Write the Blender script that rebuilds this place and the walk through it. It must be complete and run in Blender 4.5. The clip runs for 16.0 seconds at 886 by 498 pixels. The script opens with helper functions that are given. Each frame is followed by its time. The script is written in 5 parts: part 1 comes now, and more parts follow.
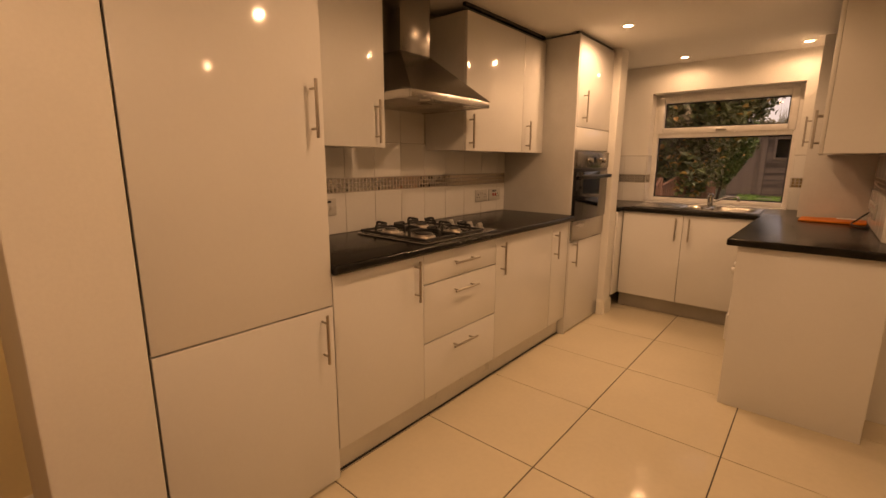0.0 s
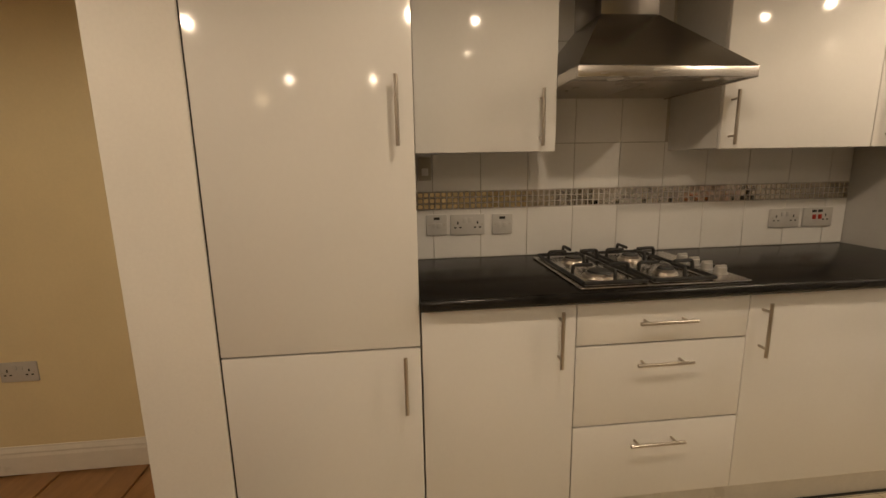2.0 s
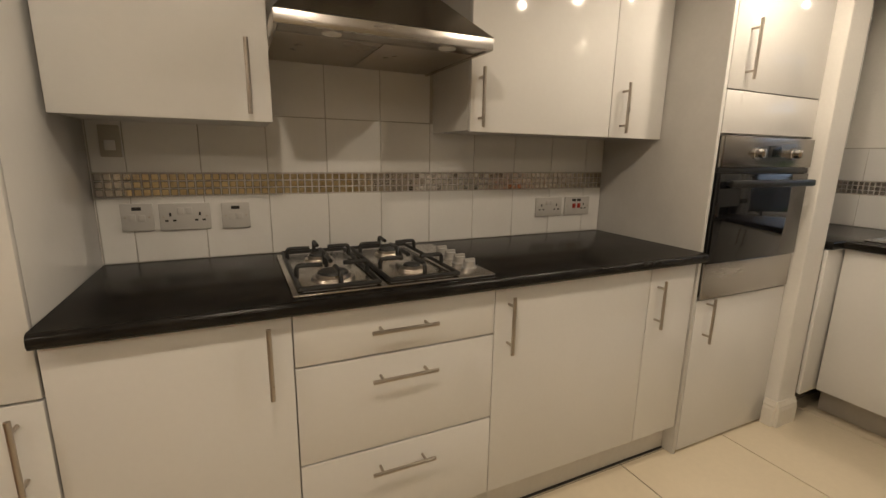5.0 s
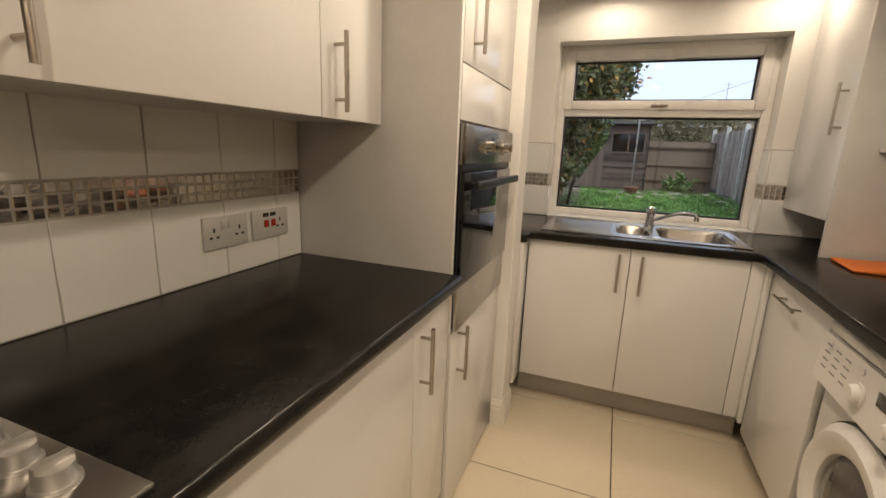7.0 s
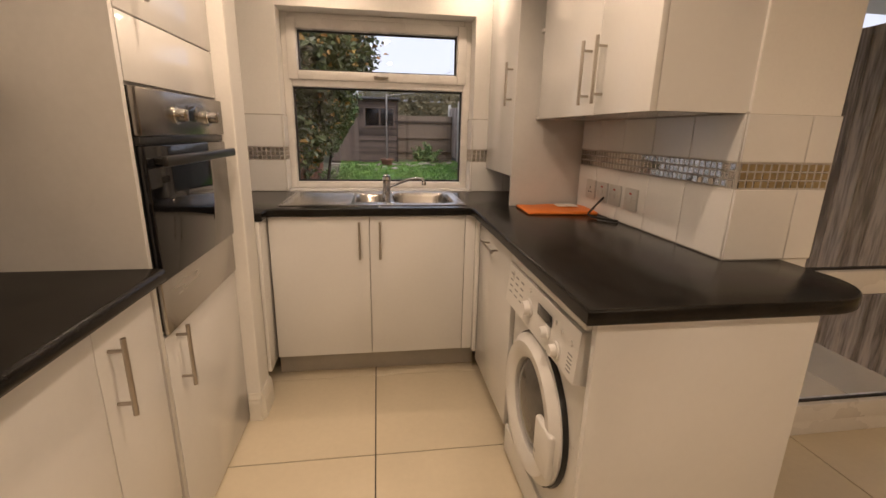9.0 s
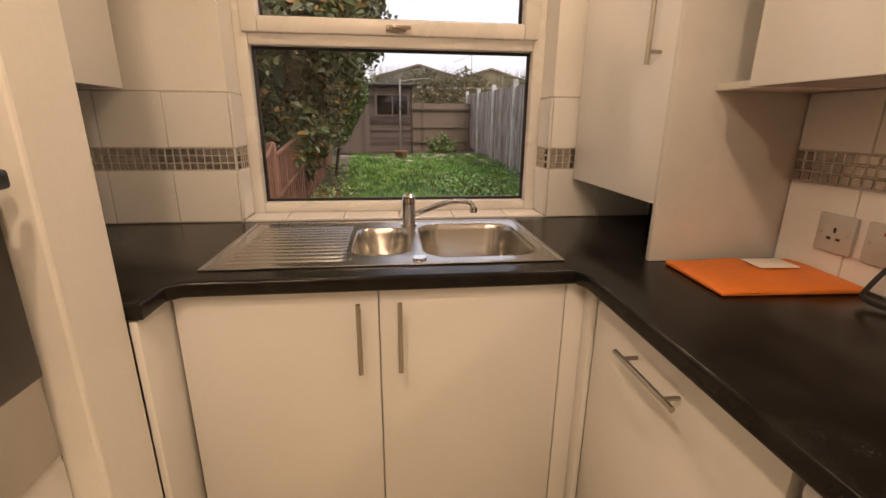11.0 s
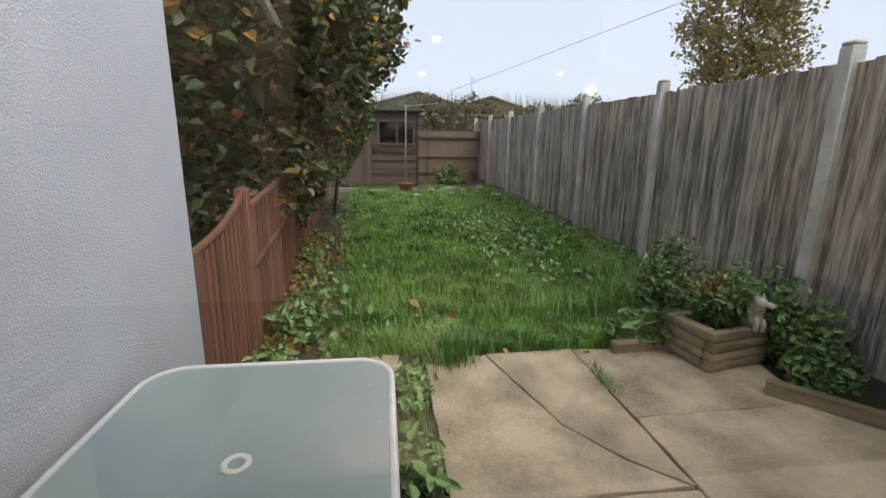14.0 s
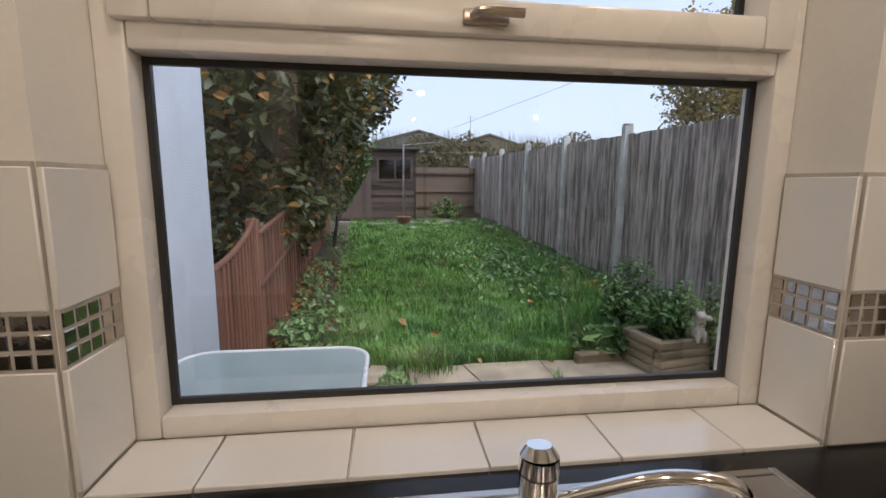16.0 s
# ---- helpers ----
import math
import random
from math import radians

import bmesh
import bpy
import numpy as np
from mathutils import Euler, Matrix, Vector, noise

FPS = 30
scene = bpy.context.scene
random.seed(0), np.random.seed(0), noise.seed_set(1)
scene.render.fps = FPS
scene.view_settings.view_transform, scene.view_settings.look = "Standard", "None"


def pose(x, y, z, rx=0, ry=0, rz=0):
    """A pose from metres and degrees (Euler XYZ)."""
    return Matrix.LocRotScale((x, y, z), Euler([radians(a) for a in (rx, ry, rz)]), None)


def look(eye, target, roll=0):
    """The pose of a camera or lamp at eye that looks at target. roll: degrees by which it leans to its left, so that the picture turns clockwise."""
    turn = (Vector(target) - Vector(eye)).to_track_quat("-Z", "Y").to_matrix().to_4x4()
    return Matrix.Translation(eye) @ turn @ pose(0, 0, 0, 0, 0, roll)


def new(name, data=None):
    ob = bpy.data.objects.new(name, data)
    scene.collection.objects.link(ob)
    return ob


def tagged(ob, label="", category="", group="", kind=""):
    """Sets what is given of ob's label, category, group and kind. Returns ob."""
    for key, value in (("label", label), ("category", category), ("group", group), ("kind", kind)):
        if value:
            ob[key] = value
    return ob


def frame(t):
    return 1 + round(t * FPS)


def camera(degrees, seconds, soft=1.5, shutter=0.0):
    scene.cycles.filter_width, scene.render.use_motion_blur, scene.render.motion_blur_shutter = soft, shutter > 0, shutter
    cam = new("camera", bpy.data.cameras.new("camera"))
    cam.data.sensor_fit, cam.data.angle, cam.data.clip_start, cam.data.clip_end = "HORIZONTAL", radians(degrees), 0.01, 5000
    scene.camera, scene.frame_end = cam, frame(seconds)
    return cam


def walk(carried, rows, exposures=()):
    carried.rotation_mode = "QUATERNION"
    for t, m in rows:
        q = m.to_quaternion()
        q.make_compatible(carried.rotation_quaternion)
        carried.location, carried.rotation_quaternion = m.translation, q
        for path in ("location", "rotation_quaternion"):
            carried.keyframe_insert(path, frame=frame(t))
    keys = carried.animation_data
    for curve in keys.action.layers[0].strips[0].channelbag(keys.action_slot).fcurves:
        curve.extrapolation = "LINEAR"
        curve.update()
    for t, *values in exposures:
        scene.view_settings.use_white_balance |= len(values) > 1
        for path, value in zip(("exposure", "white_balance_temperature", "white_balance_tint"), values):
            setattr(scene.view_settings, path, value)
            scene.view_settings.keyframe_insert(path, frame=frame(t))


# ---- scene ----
cam = camera(90.5, 16.0)
PATH = [
    (0, (-0.057, 0.007, 1.292), (-1.327, 1.501, 0.899), 0.2),
    (0.5, (0.006, 0.352, 1.288), (-1.582, 1.505, 0.902), -0.5),
    (1, (0.019, 0.627, 1.269), (-1.747, 1.48, 0.875), -0.6),
    (1.5, (-0.051, 0.793, 1.282), (-1.932, 1.327, 0.862), -0.4),
    (2, (-0.106, 0.885, 1.312), (-2.06, 1.09, 0.937), -1.1),
    (2.5, (-0.095, 1.018, 1.343), (-2.062, 0.902, 0.998), -1.6),
    (3, (-0.072, 1.172, 1.323), (-2.037, 0.987, 1.002), -1.9),
    (3.5, (-0.08, 1.284, 1.305), (-2.052, 1.238, 0.974), -1.6),
    (4, (-0.103, 1.303, 1.264), (-2.066, 1.516, 0.941), -1.3),
    (4.2, (-0.129, 1.303, 1.266), (-2.071, 1.638, 0.922), -0.9),
    (6.3, (-0.69, 1.628, 1.273), (-1.884, 3.17, 0.828), 2.4),
    (6.5, (-0.765, 1.689, 1.269), (-1.834, 3.321, 0.826), 2.3),
    (7, (-0.964, 1.772, 1.286), (-1.659, 3.595, 0.844), 2.2),
    (7.5, (-1.072, 1.792, 1.295), (-1.39, 3.715, 0.845), 1.9),
    (8, (-1.044, 1.803, 1.284), (-1.066, 3.747, 0.818), 1.5),
    (8.5, (-0.907, 1.802, 1.279), (-0.681, 3.728, 0.788), 1.2),
    (8.7, (-0.832, 1.802, 1.275), (-0.539, 3.716, 0.774), 1.2),
    (10.8, (-0.78, 2.737, 1.25), (-0.587, 4.649, 0.693), 0.0),
    (11, (-0.821, 2.93, 1.263), (-0.593, 4.836, 0.702), 0.5),
    (11.5, (-0.918, 3.36, 1.283), (-0.675, 5.257, 0.698), 0.7),
    (12, (-0.955, 3.75, 1.288), (-0.717, 5.645, 0.693), 0.9),
    (12.5, (-0.983, 4.046, 1.325), (-0.742, 5.946, 0.747), 1.0),
    (13, (-1.039, 4.256, 1.322), (-0.793, 6.163, 0.775), 1.0),
    (13.5, (-1.047, 4.368, 1.317), (-0.784, 6.287, 0.818), 0.8),
    (14, (-1.04, 4.443, 1.317), (-0.784, 6.375, 0.867), 0.8),
    (14.5, (-1.043, 4.466, 1.313), (-0.789, 6.407, 0.905), 0.7),
    (15, (-1.049, 4.406, 1.33), (-0.797, 6.355, 0.958), 0.6),
    (15.5, (-1.034, 4.243, 1.336), (-0.802, 6.2, 0.999), 0.5),
    (16, (-0.938, 3.951, 1.329), (-0.69, 5.913, 1.031), 0.5),
]
walk(cam, [(t, look(eye, target, roll)) for t, eye, target, roll in PATH], [(0, 0.05, 10300, 36), (1, 0.1, 8400, 27), (1.8, 0.24, 6400, 13), (3.5, 0.2, 5650, 9), (7, 0.52, 5800, 11), (8.5, 0.42, 6150, 18), (11, 0.58, 7050, 22), (11.6, 0.64, 6450, 15), (12.5, 0.38, 5600, 8), (13, 0.3, 6050, 10), (14.5, 0.25, 6300, 10), (15.3, 0.28, 6050, 10), (16, 0.32, 5600, 14)])

# ---- world, sun and lamps ----
wd = bpy.data.worlds.new("overcast_sky")
scene.world = wd
wd.use_nodes = True
wn, wl = wd.node_tree.nodes, wd.node_tree.links
sky = wn.new("ShaderNodeTexSky")
sky.sky_type, sky.sun_disc = "NISHITA", False
sky.sun_elevation, sky.sun_rotation = radians(56), radians(140)
sky.air_density, sky.dust_density = 1.2, 3.0
cloud = wn.new("ShaderNodeMix")
cloud.data_type = "RGBA"
cloud.inputs[0].default_value = 0.72
wl.new(sky.outputs[0], cloud.inputs[6])
cloud.inputs[7].default_value = (7.2, 7.7, 8.6, 1)
wl.new(cloud.outputs[2], wn["Background"].inputs[0])
wn["Background"].inputs[1].default_value = 0.115

sun_data = bpy.data.lights.new("sun", "SUN")
sun_data.energy, sun_data.angle, sun_data.color = 1.5, radians(40), (1, 0.97, 0.92)
sun = new("sun", sun_data)
sun.matrix_world = look((0, 0, 30), (-6, 7, 16))

WARM = (1.0, 0.76, 0.50)
CEIL = 2.15
DOWNLIGHTS = [(-0.63, 1.3), (-0.7, 2.72), (-1.13, 3.1), (-1.06, 4.3), (-0.25, 4.3), (0.9, 1.3), (0.9, 0.0), (-0.6, -0.4)]


# ---- materials ----
def mat(name, color, rough=0.5, metal=0.0, var=0.12, scale=6.0, fine=60.0, bump=0.1, bump_scale=None, rand=0.0, coat=0.0,
        spec=0.5, second=None, stretch=(1, 1, 1), rough_var=0.1, dist=0.004, sharp=1.0):
    """Procedural surface: colour varied at two scales, roughness variation and fine relief in metres of world size."""
    m = bpy.data.materials.new(name)
    m.use_nodes = True
    n, l = m.node_tree.nodes, m.node_tree.links
    b = n["Principled BSDF"]
    geo = n.new("ShaderNodeNewGeometry")
    mp = n.new("ShaderNodeMapping")
    mp.inputs["Scale"].default_value = stretch
    l.new(geo.outputs["Position"], mp.inputs[0])
    big, small = n.new("ShaderNodeTexNoise"), n.new("ShaderNodeTexNoise")
    big.inputs["Scale"].default_value, big.inputs["Detail"].default_value = scale, 4
    small.inputs["Scale"].default_value, small.inputs["Detail"].default_value = fine, 5
    l.new(mp.outputs[0], big.inputs["Vector"])
    l.new(mp.outputs[0], small.inputs["Vector"])
    add = n.new("ShaderNodeMath")
    add.operation = "MULTIPLY_ADD"
    l.new(small.outputs[0], add.inputs[0])
    add.inputs[1].default_value = 0.45
    l.new(big.outputs[0], add.inputs[2])
    last = add.outputs[0]
    if rand:
        oi = n.new("ShaderNodeObjectInfo")
        isl = n.new("ShaderNodeMath")
        isl.operation = "MULTIPLY_ADD"
        l.new(oi.outputs["Random"], isl.inputs[0])
        isl.inputs[1].default_value = rand
        l.new(last, isl.inputs[2])
        gi = n.new("ShaderNodeMath")
        gi.operation = "MULTIPLY_ADD"
        l.new(geo.outputs["Random Per Island"], gi.inputs[0])
        gi.inputs[1].default_value = rand
        l.new(isl.outputs[0], gi.inputs[2])
        last = gi.outputs[0]
    ramp = n.new("ShaderNodeValToRGB")
    c2 = second or tuple(min(1, c * (1 + var)) for c in color)
    c1 = color if second else tuple(c * (1 - var) for c in color)
    ramp.color_ramp.elements[0].color, ramp.color_ramp.elements[1].color = (*c1, 1), (*c2, 1)
    ramp.color_ramp.elements[0].position, ramp.color_ramp.elements[1].position = (0.5 + 0.4 * rand) / (1 + rand), min(1.0, (0.95 + 1.4 * rand) / (1 + rand))
    mid = (ramp.color_ramp.elements[0].position + ramp.color_ramp.elements[1].position) / 2
    half = (ramp.color_ramp.elements[1].position - mid) * sharp
    ramp.color_ramp.elements[0].position, ramp.color_ramp.elements[1].position = mid - half, mid + half
    norm = n.new("ShaderNodeMath")
    norm.operation = "DIVIDE"
    l.new(last, norm.inputs[0])
    norm.inputs[1].default_value = 1 + rand
    l.new(norm.outputs[0], ramp.inputs[0])
    l.new(ramp.outputs[0], b.inputs["Base Color"])
    rr = n.new("ShaderNodeMapRange")
    rr.inputs[1].default_value, rr.inputs[2].default_value = 0.3, 0.8
    rr.inputs[3].default_value, rr.inputs[4].default_value = max(0.01, rough * (1 - rough_var)), min(1, rough * (1 + rough_var))
    l.new(big.outputs[0], rr.inputs[0])
    l.new(rr.outputs[0], b.inputs["Roughness"])
    b.inputs["Metallic"].default_value = metal
    b.inputs["Specular IOR Level"].default_value = spec
    b.inputs["Coat Weight"].default_value = coat
    b.inputs["Coat Roughness"].default_value = 0.03
    if bump:
        bn = n.new("ShaderNodeTexNoise")
        bn.inputs["Scale"].default_value, bn.inputs["Detail"].default_value = bump_scale or fine, 3
        l.new(mp.outputs[0], bn.inputs["Vector"])
        bp = n.new("ShaderNodeBump")
        bp.inputs["Strength"].default_value, bp.inputs["Distance"].default_value = bump, dist
        l.new(bn.outputs[0], bp.inputs["Height"])
        l.new(bp.outputs[0], b.inputs["Normal"])
    return m


def glass_mat(name, rough=0.0, tint=(1, 1, 1)):
    m = bpy.data.materials.new(name)
    m.use_nodes = True
    b = m.node_tree.nodes["Principled BSDF"]
    b.inputs["Base Color"].default_value = (*tint, 1)
    b.inputs["Roughness"].default_value = rough
    b.inputs["Transmission Weight"].default_value = 1.0
    b.inputs["IOR"].default_value = 1.45
    return m


def glow_mat(name, color, strength):
    m = bpy.data.materials.new(name)
    m.use_nodes = True
    b = m.node_tree.nodes["Principled BSDF"]
    b.inputs["Base Color"].default_value = (*color, 1)
    b.inputs["Emission Color"].default_value = (*color, 1)
    b.inputs["Emission Strength"].default_value = strength
    return m


GLOSS = mat("white_gloss_laminate", (0.72, 0.715, 0.70), 0.09, var=0.02, scale=3, bump=0.03, bump_scale=14, spec=0.45, dist=0.002)
CARCASS = mat("white_melamine", (0.62, 0.61, 0.59), 0.42, var=0.04, scale=8, bump=0.04)
PAINT = mat("white_emulsion", (0.76, 0.745, 0.71), 0.75, var=0.04, scale=3, fine=90, bump=0.12, dist=0.002)
CREAM = mat("cream_emulsion", (0.74, 0.64, 0.40), 0.75, var=0.04, scale=3, fine=90, bump=0.12, dist=0.002)
CEILM = mat("ceiling_emulsion", (0.78, 0.77, 0.74), 0.8, var=0.03, scale=2, fine=70, bump=0.1, dist=0.002)
SATIN = mat("white_satin_wood", (0.76, 0.73, 0.66), 0.3, var=0.04, scale=10, bump=0.04)
UPVC = mat("white_upvc", (0.74, 0.72, 0.69), 0.28, var=0.04, scale=5, bump=0.03)
GASKET = mat("black_gasket", (0.02, 0.02, 0.022), 0.5, bump=0.05)
WTOP = mat("black_stone_laminate", (0.012, 0.011, 0.010), 0.22, var=0.5, scale=14, fine=420, bump=0.04, bump_scale=300, dist=0.001, rough_var=0.1, spec=0.2)
STEEL = mat("brushed_steel", (0.52, 0.50, 0.47), 0.27, 1.0, var=0.03, scale=3, fine=160, bump=0.0, stretch=(1, 1, 8), dist=0.001, rough_var=0.03)
SINKM = mat("satin_sink_steel", (0.50, 0.48, 0.45), 0.25, 1.0, var=0.03, scale=3, fine=200, bump=0.0, stretch=(0.3, 4, 4), dist=0.001, rough_var=0.03)
HOODM = mat("dark_brushed_hood_steel", (0.30, 0.28, 0.255), 0.24, 1.0, var=0.05, scale=3, fine=160, bump=0.0, stretch=(1, 1, 8), dist=0.001, rough_var=0.08)
SOCKETP = mat("grey_white_socket_plastic", (0.50, 0.49, 0.47), 0.35, var=0.04, bump=0.02)
KNOBM = mat("satin_silver_plastic", (0.55, 0.54, 0.52), 0.33, 0.7, var=0.04, bump=0.0)
CHROME = mat("polished_chrome", (0.72, 0.72, 0.72), 0.06, 1.0, var=0.04, bump=0.0)
HANDLE = mat("brushed_nickel", (0.46, 0.42, 0.37), 0.3, 1.0, var=0.08, fine=300, bump=0.04, dist=0.001)
IRON = mat("black_cast_iron", (0.012, 0.012, 0.012), 0.5, fine=300, bump=0.2, dist=0.001)
BLACKGLASS = mat("black_oven_glass", (0.006, 0.006, 0.007), 0.05, var=0.3, bump=0.0, spec=0.5)
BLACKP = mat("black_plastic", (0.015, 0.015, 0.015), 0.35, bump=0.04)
TILE = mat("white_glazed_tile", (0.74, 0.735, 0.72), 0.12, var=0.03, scale=5, bump=0.12, bump_scale=9, rand=0.12, dist=0.004)
GROUT = mat("grey_grout", (0.44, 0.42, 0.39), 0.85, var=0.15, scale=9, bump=0.3)
FTILE = mat("cream_porcelain_tile", (0.70, 0.62, 0.47), 0.10, var=0.05, scale=2.5, fine=40, bump=0.05, bump_scale=6, rand=0.15, dist=0.003)
FGROUT = mat("dark_floor_grout", (0.07, 0.06, 0.05), 0.9, bump=0.3)
MOSA = mat("mirror_mosaic", (0.46, 0.42, 0.37), 0.06, 1.0, second=(0.58, 0.54, 0.49), rand=0.1, scale=30, bump=0.05, bump_scale=60)
PLINTH = mat("grey_plinth", (0.42, 0.39, 0.34), 0.35, var=0.06, scale=6, bump=0.03)
WPLINTH = mat("white_plinth", (0.66, 0.64, 0.60), 0.3, var=0.06, scale=6, bump=0.03)
PLASTIC = mat("white_plastic", (0.74, 0.73, 0.71), 0.3, var=0.03, bump=0.02)
GREYP = mat("grey_print", (0.25, 0.25, 0.26), 0.5, bump=0.0)
REDP = mat("red_neon", (0.35, 0.02, 0.01), 0.3, bump=0.0)
GREEND = mat("dark_window_plastic", (0.03, 0.03, 0.03), 0.2, bump=0.0)
OAK = mat("oak_plank", (0.20, 0.095, 0.035), 0.35, second=(0.40, 0.22, 0.09), scale=3, fine=24, stretch=(1.2, 9, 1), rand=0.5, bump=0.1, dist=0.002)
ORANGE = mat("orange_paper", (0.75, 0.20, 0.03), 0.55, var=0.1, scale=10, bump=0.2, bump_scale=20)
LABELM = mat("white_label", (0.78, 0.74, 0.70), 0.5, bump=0.03)
BLUEM = mat("blue_label", (0.03, 0.06, 0.22), 0.4, bump=0.0)
PANE = glass_mat("window_glass")
DRUMGLASS = mat("smoked_door_glass", (0.10, 0.095, 0.09), 0.06, var=0.2, bump=0.0, spec=0.7)
FROST = mat("obscure_table_glass", (0.33, 0.385, 0.365), 0.16, var=0.08, scale=3, fine=120, bump=0.25, bump_scale=130, spec=0.6, dist=0.002)
RENDERW = mat("white_roughcast", (0.84, 0.85, 0.87), 0.9, var=0.05, scale=4, fine=60, bump=1.0, bump_scale=190, dist=0.007)
FENCEM = mat("weathered_fence_board", (0.12, 0.098, 0.086), 0.88, second=(0.57, 0.49, 0.42), scale=3.0, fine=12, stretch=(7, 7, 0.6), rand=0.16, bump=0.6, bump_scale=40, dist=0.006, sharp=0.6)
FENCER = mat("red_brown_fence", (0.085, 0.033, 0.018), 0.8, second=(0.28, 0.125, 0.07), scale=2, fine=30, stretch=(4, 4, 0.5), rand=0.4, bump=0.4, dist=0.005)
SHEDM = mat("old_shed_board", (0.012, 0.009, 0.007), 0.88, second=(0.15, 0.11, 0.085), scale=2.5, fine=20, stretch=(0.5, 1, 5), rand=0.5, bump=0.5, dist=0.006, sharp=0.7)
BACKF = mat("brown_old_fence_board", (0.045, 0.032, 0.022), 0.88, second=(0.24, 0.18, 0.125), scale=2.2, fine=18, stretch=(6, 6, 0.5), rand=0.5, bump=0.5, dist=0.006, sharp=0.7)
FELT = mat("grey_roof_felt", (0.10, 0.10, 0.10), 0.9, var=0.3, bump=0.4)
CONC = mat("concrete_post", (0.54, 0.52, 0.46), 0.9, var=0.3, scale=5, fine=60, bump=0.5)
CONCD = mat("dark_concrete_gravel_board", (0.13, 0.13, 0.13), 0.9, var=0.3, scale=5, fine=60, bump=0.4)
SLAB = mat("buff_paving", (0.17, 0.13, 0.085), 0.9, second=(0.58, 0.46, 0.30), scale=2.6, fine=75, bump=0.8, bump_scale=90, rand=0.12, dist=0.008, sharp=0.8)
SOIL = mat("garden_soil", (0.045, 0.038, 0.022), 1.0, second=(0.10, 0.10, 0.04), scale=3, fine=40, bump=0.9, dist=0.02)
SLEEPER = mat("mossy_timber", (0.12, 0.09, 0.05), 0.9, second=(0.34, 0.27, 0.16), scale=3, fine=25, stretch=(1, 1, 6), bump=0.5, rand=0.3)
STONE = mat("garden_stone", (0.24, 0.21, 0.16), 0.9, var=0.4, scale=6, bump=0.5, rand=0.4)
STATUE = mat("weathered_stone", (0.42, 0.37, 0.30), 0.9, second=(0.62, 0.56, 0.48), scale=14, bump=0.5)
GRASS = mat("grass_blade", (0.03, 0.095, 0.012), 0.55, second=(0.22, 0.43, 0.07), scale=1.6, fine=8, rand=0.45, bump=0, sharp=0.75)
LEAF = mat("shrub_leaf", (0.025, 0.04, 0.014), 0.38, second=(0.13, 0.15, 0.05), scale=2, fine=9, rand=0.55, bump=0)
LEAFS = mat("green_shrub_leaf", (0.03, 0.07, 0.015), 0.4, second=(0.12, 0.20, 0.05), scale=2, fine=9, rand=0.55, bump=0)
LEAFA = mat("autumn_leaf", (0.28, 0.10, 0.03), 0.55, second=(0.42, 0.25, 0.06), scale=2, fine=9, rand=0.5, bump=0)
LEAFB = mat("herb_leaf", (0.04, 0.095, 0.022), 0.45, second=(0.24, 0.37, 0.12), scale=3, fine=9, rand=0.5, bump=0)
LEAFG = mat("birch_leaf", (0.09, 0.10, 0.02), 0.55, second=(0.32, 0.25, 0.06), scale=2, fine=9, rand=0.5, bump=0)
BARK = mat("bark", (0.06, 0.045, 0.03), 0.9, var=0.4, bump=0.7, dist=0.01)
HEDGE = mat("dry_hedge_leaf", (0.05, 0.055, 0.025), 0.8, second=(0.22, 0.19, 0.10), scale=2, rand=0.5, bump=0)
WALLB = mat("pale_house_wall", (0.36, 0.36, 0.35), 0.85, var=0.1, bump=0.2)
ROOFT = mat("brown_roof_tile", (0.20, 0.15, 0.11), 0.85, var=0.2, fine=12, bump=0.3)
TAN = mat("tan_gable_board", (0.40, 0.32, 0.21), 0.8, var=0.1, bump=0.2)
LAMPW = glow_mat("warm_lamp_glow", (1.0, 0.78, 0.50), 26)
PENDG = glow_mat("pendant_glow", (1.0, 0.72, 0.40), 7)


# ---- mesh helpers ----
def bm_box(x0, x1, y0, y1, z0, z1, bev=0.0, seg=2):
    bm = bmesh.new()
    bmesh.ops.create_cube(bm, size=1, matrix=Matrix.Translation(((x0 + x1) / 2, (y0 + y1) / 2, (z0 + z1) / 2)) @ Matrix.Diagonal((abs(x1 - x0), abs(y1 - y0), abs(z1 - z0), 1)))
    if bev:
        bmesh.ops.bevel(bm, geom=bm.edges[:], offset=bev, segments=seg, affect="EDGES", profile=0.5)
    return bm


def bm_join(*bms):
    out = bmesh.new()
    for b in bms:
        me = bpy.data.meshes.new("tmp")
        b.to_mesh(me)
        b.free()
        out.from_mesh(me)
        bpy.data.meshes.remove(me)
    return out


def bm_rod(a, b, r, seg=12, r2=None):
    bm = bmesh.new()
    a, b = Vector(a), Vector(b)
    q = (b - a).to_track_quat("Z", "Y").to_matrix().to_4x4()
    bmesh.ops.create_cone(bm, cap_ends=True, segments=seg, radius1=r, radius2=r if r2 is None else r2, depth=(b - a).length,
                          matrix=Matrix.Translation((a + b) / 2) @ q)
    return bm


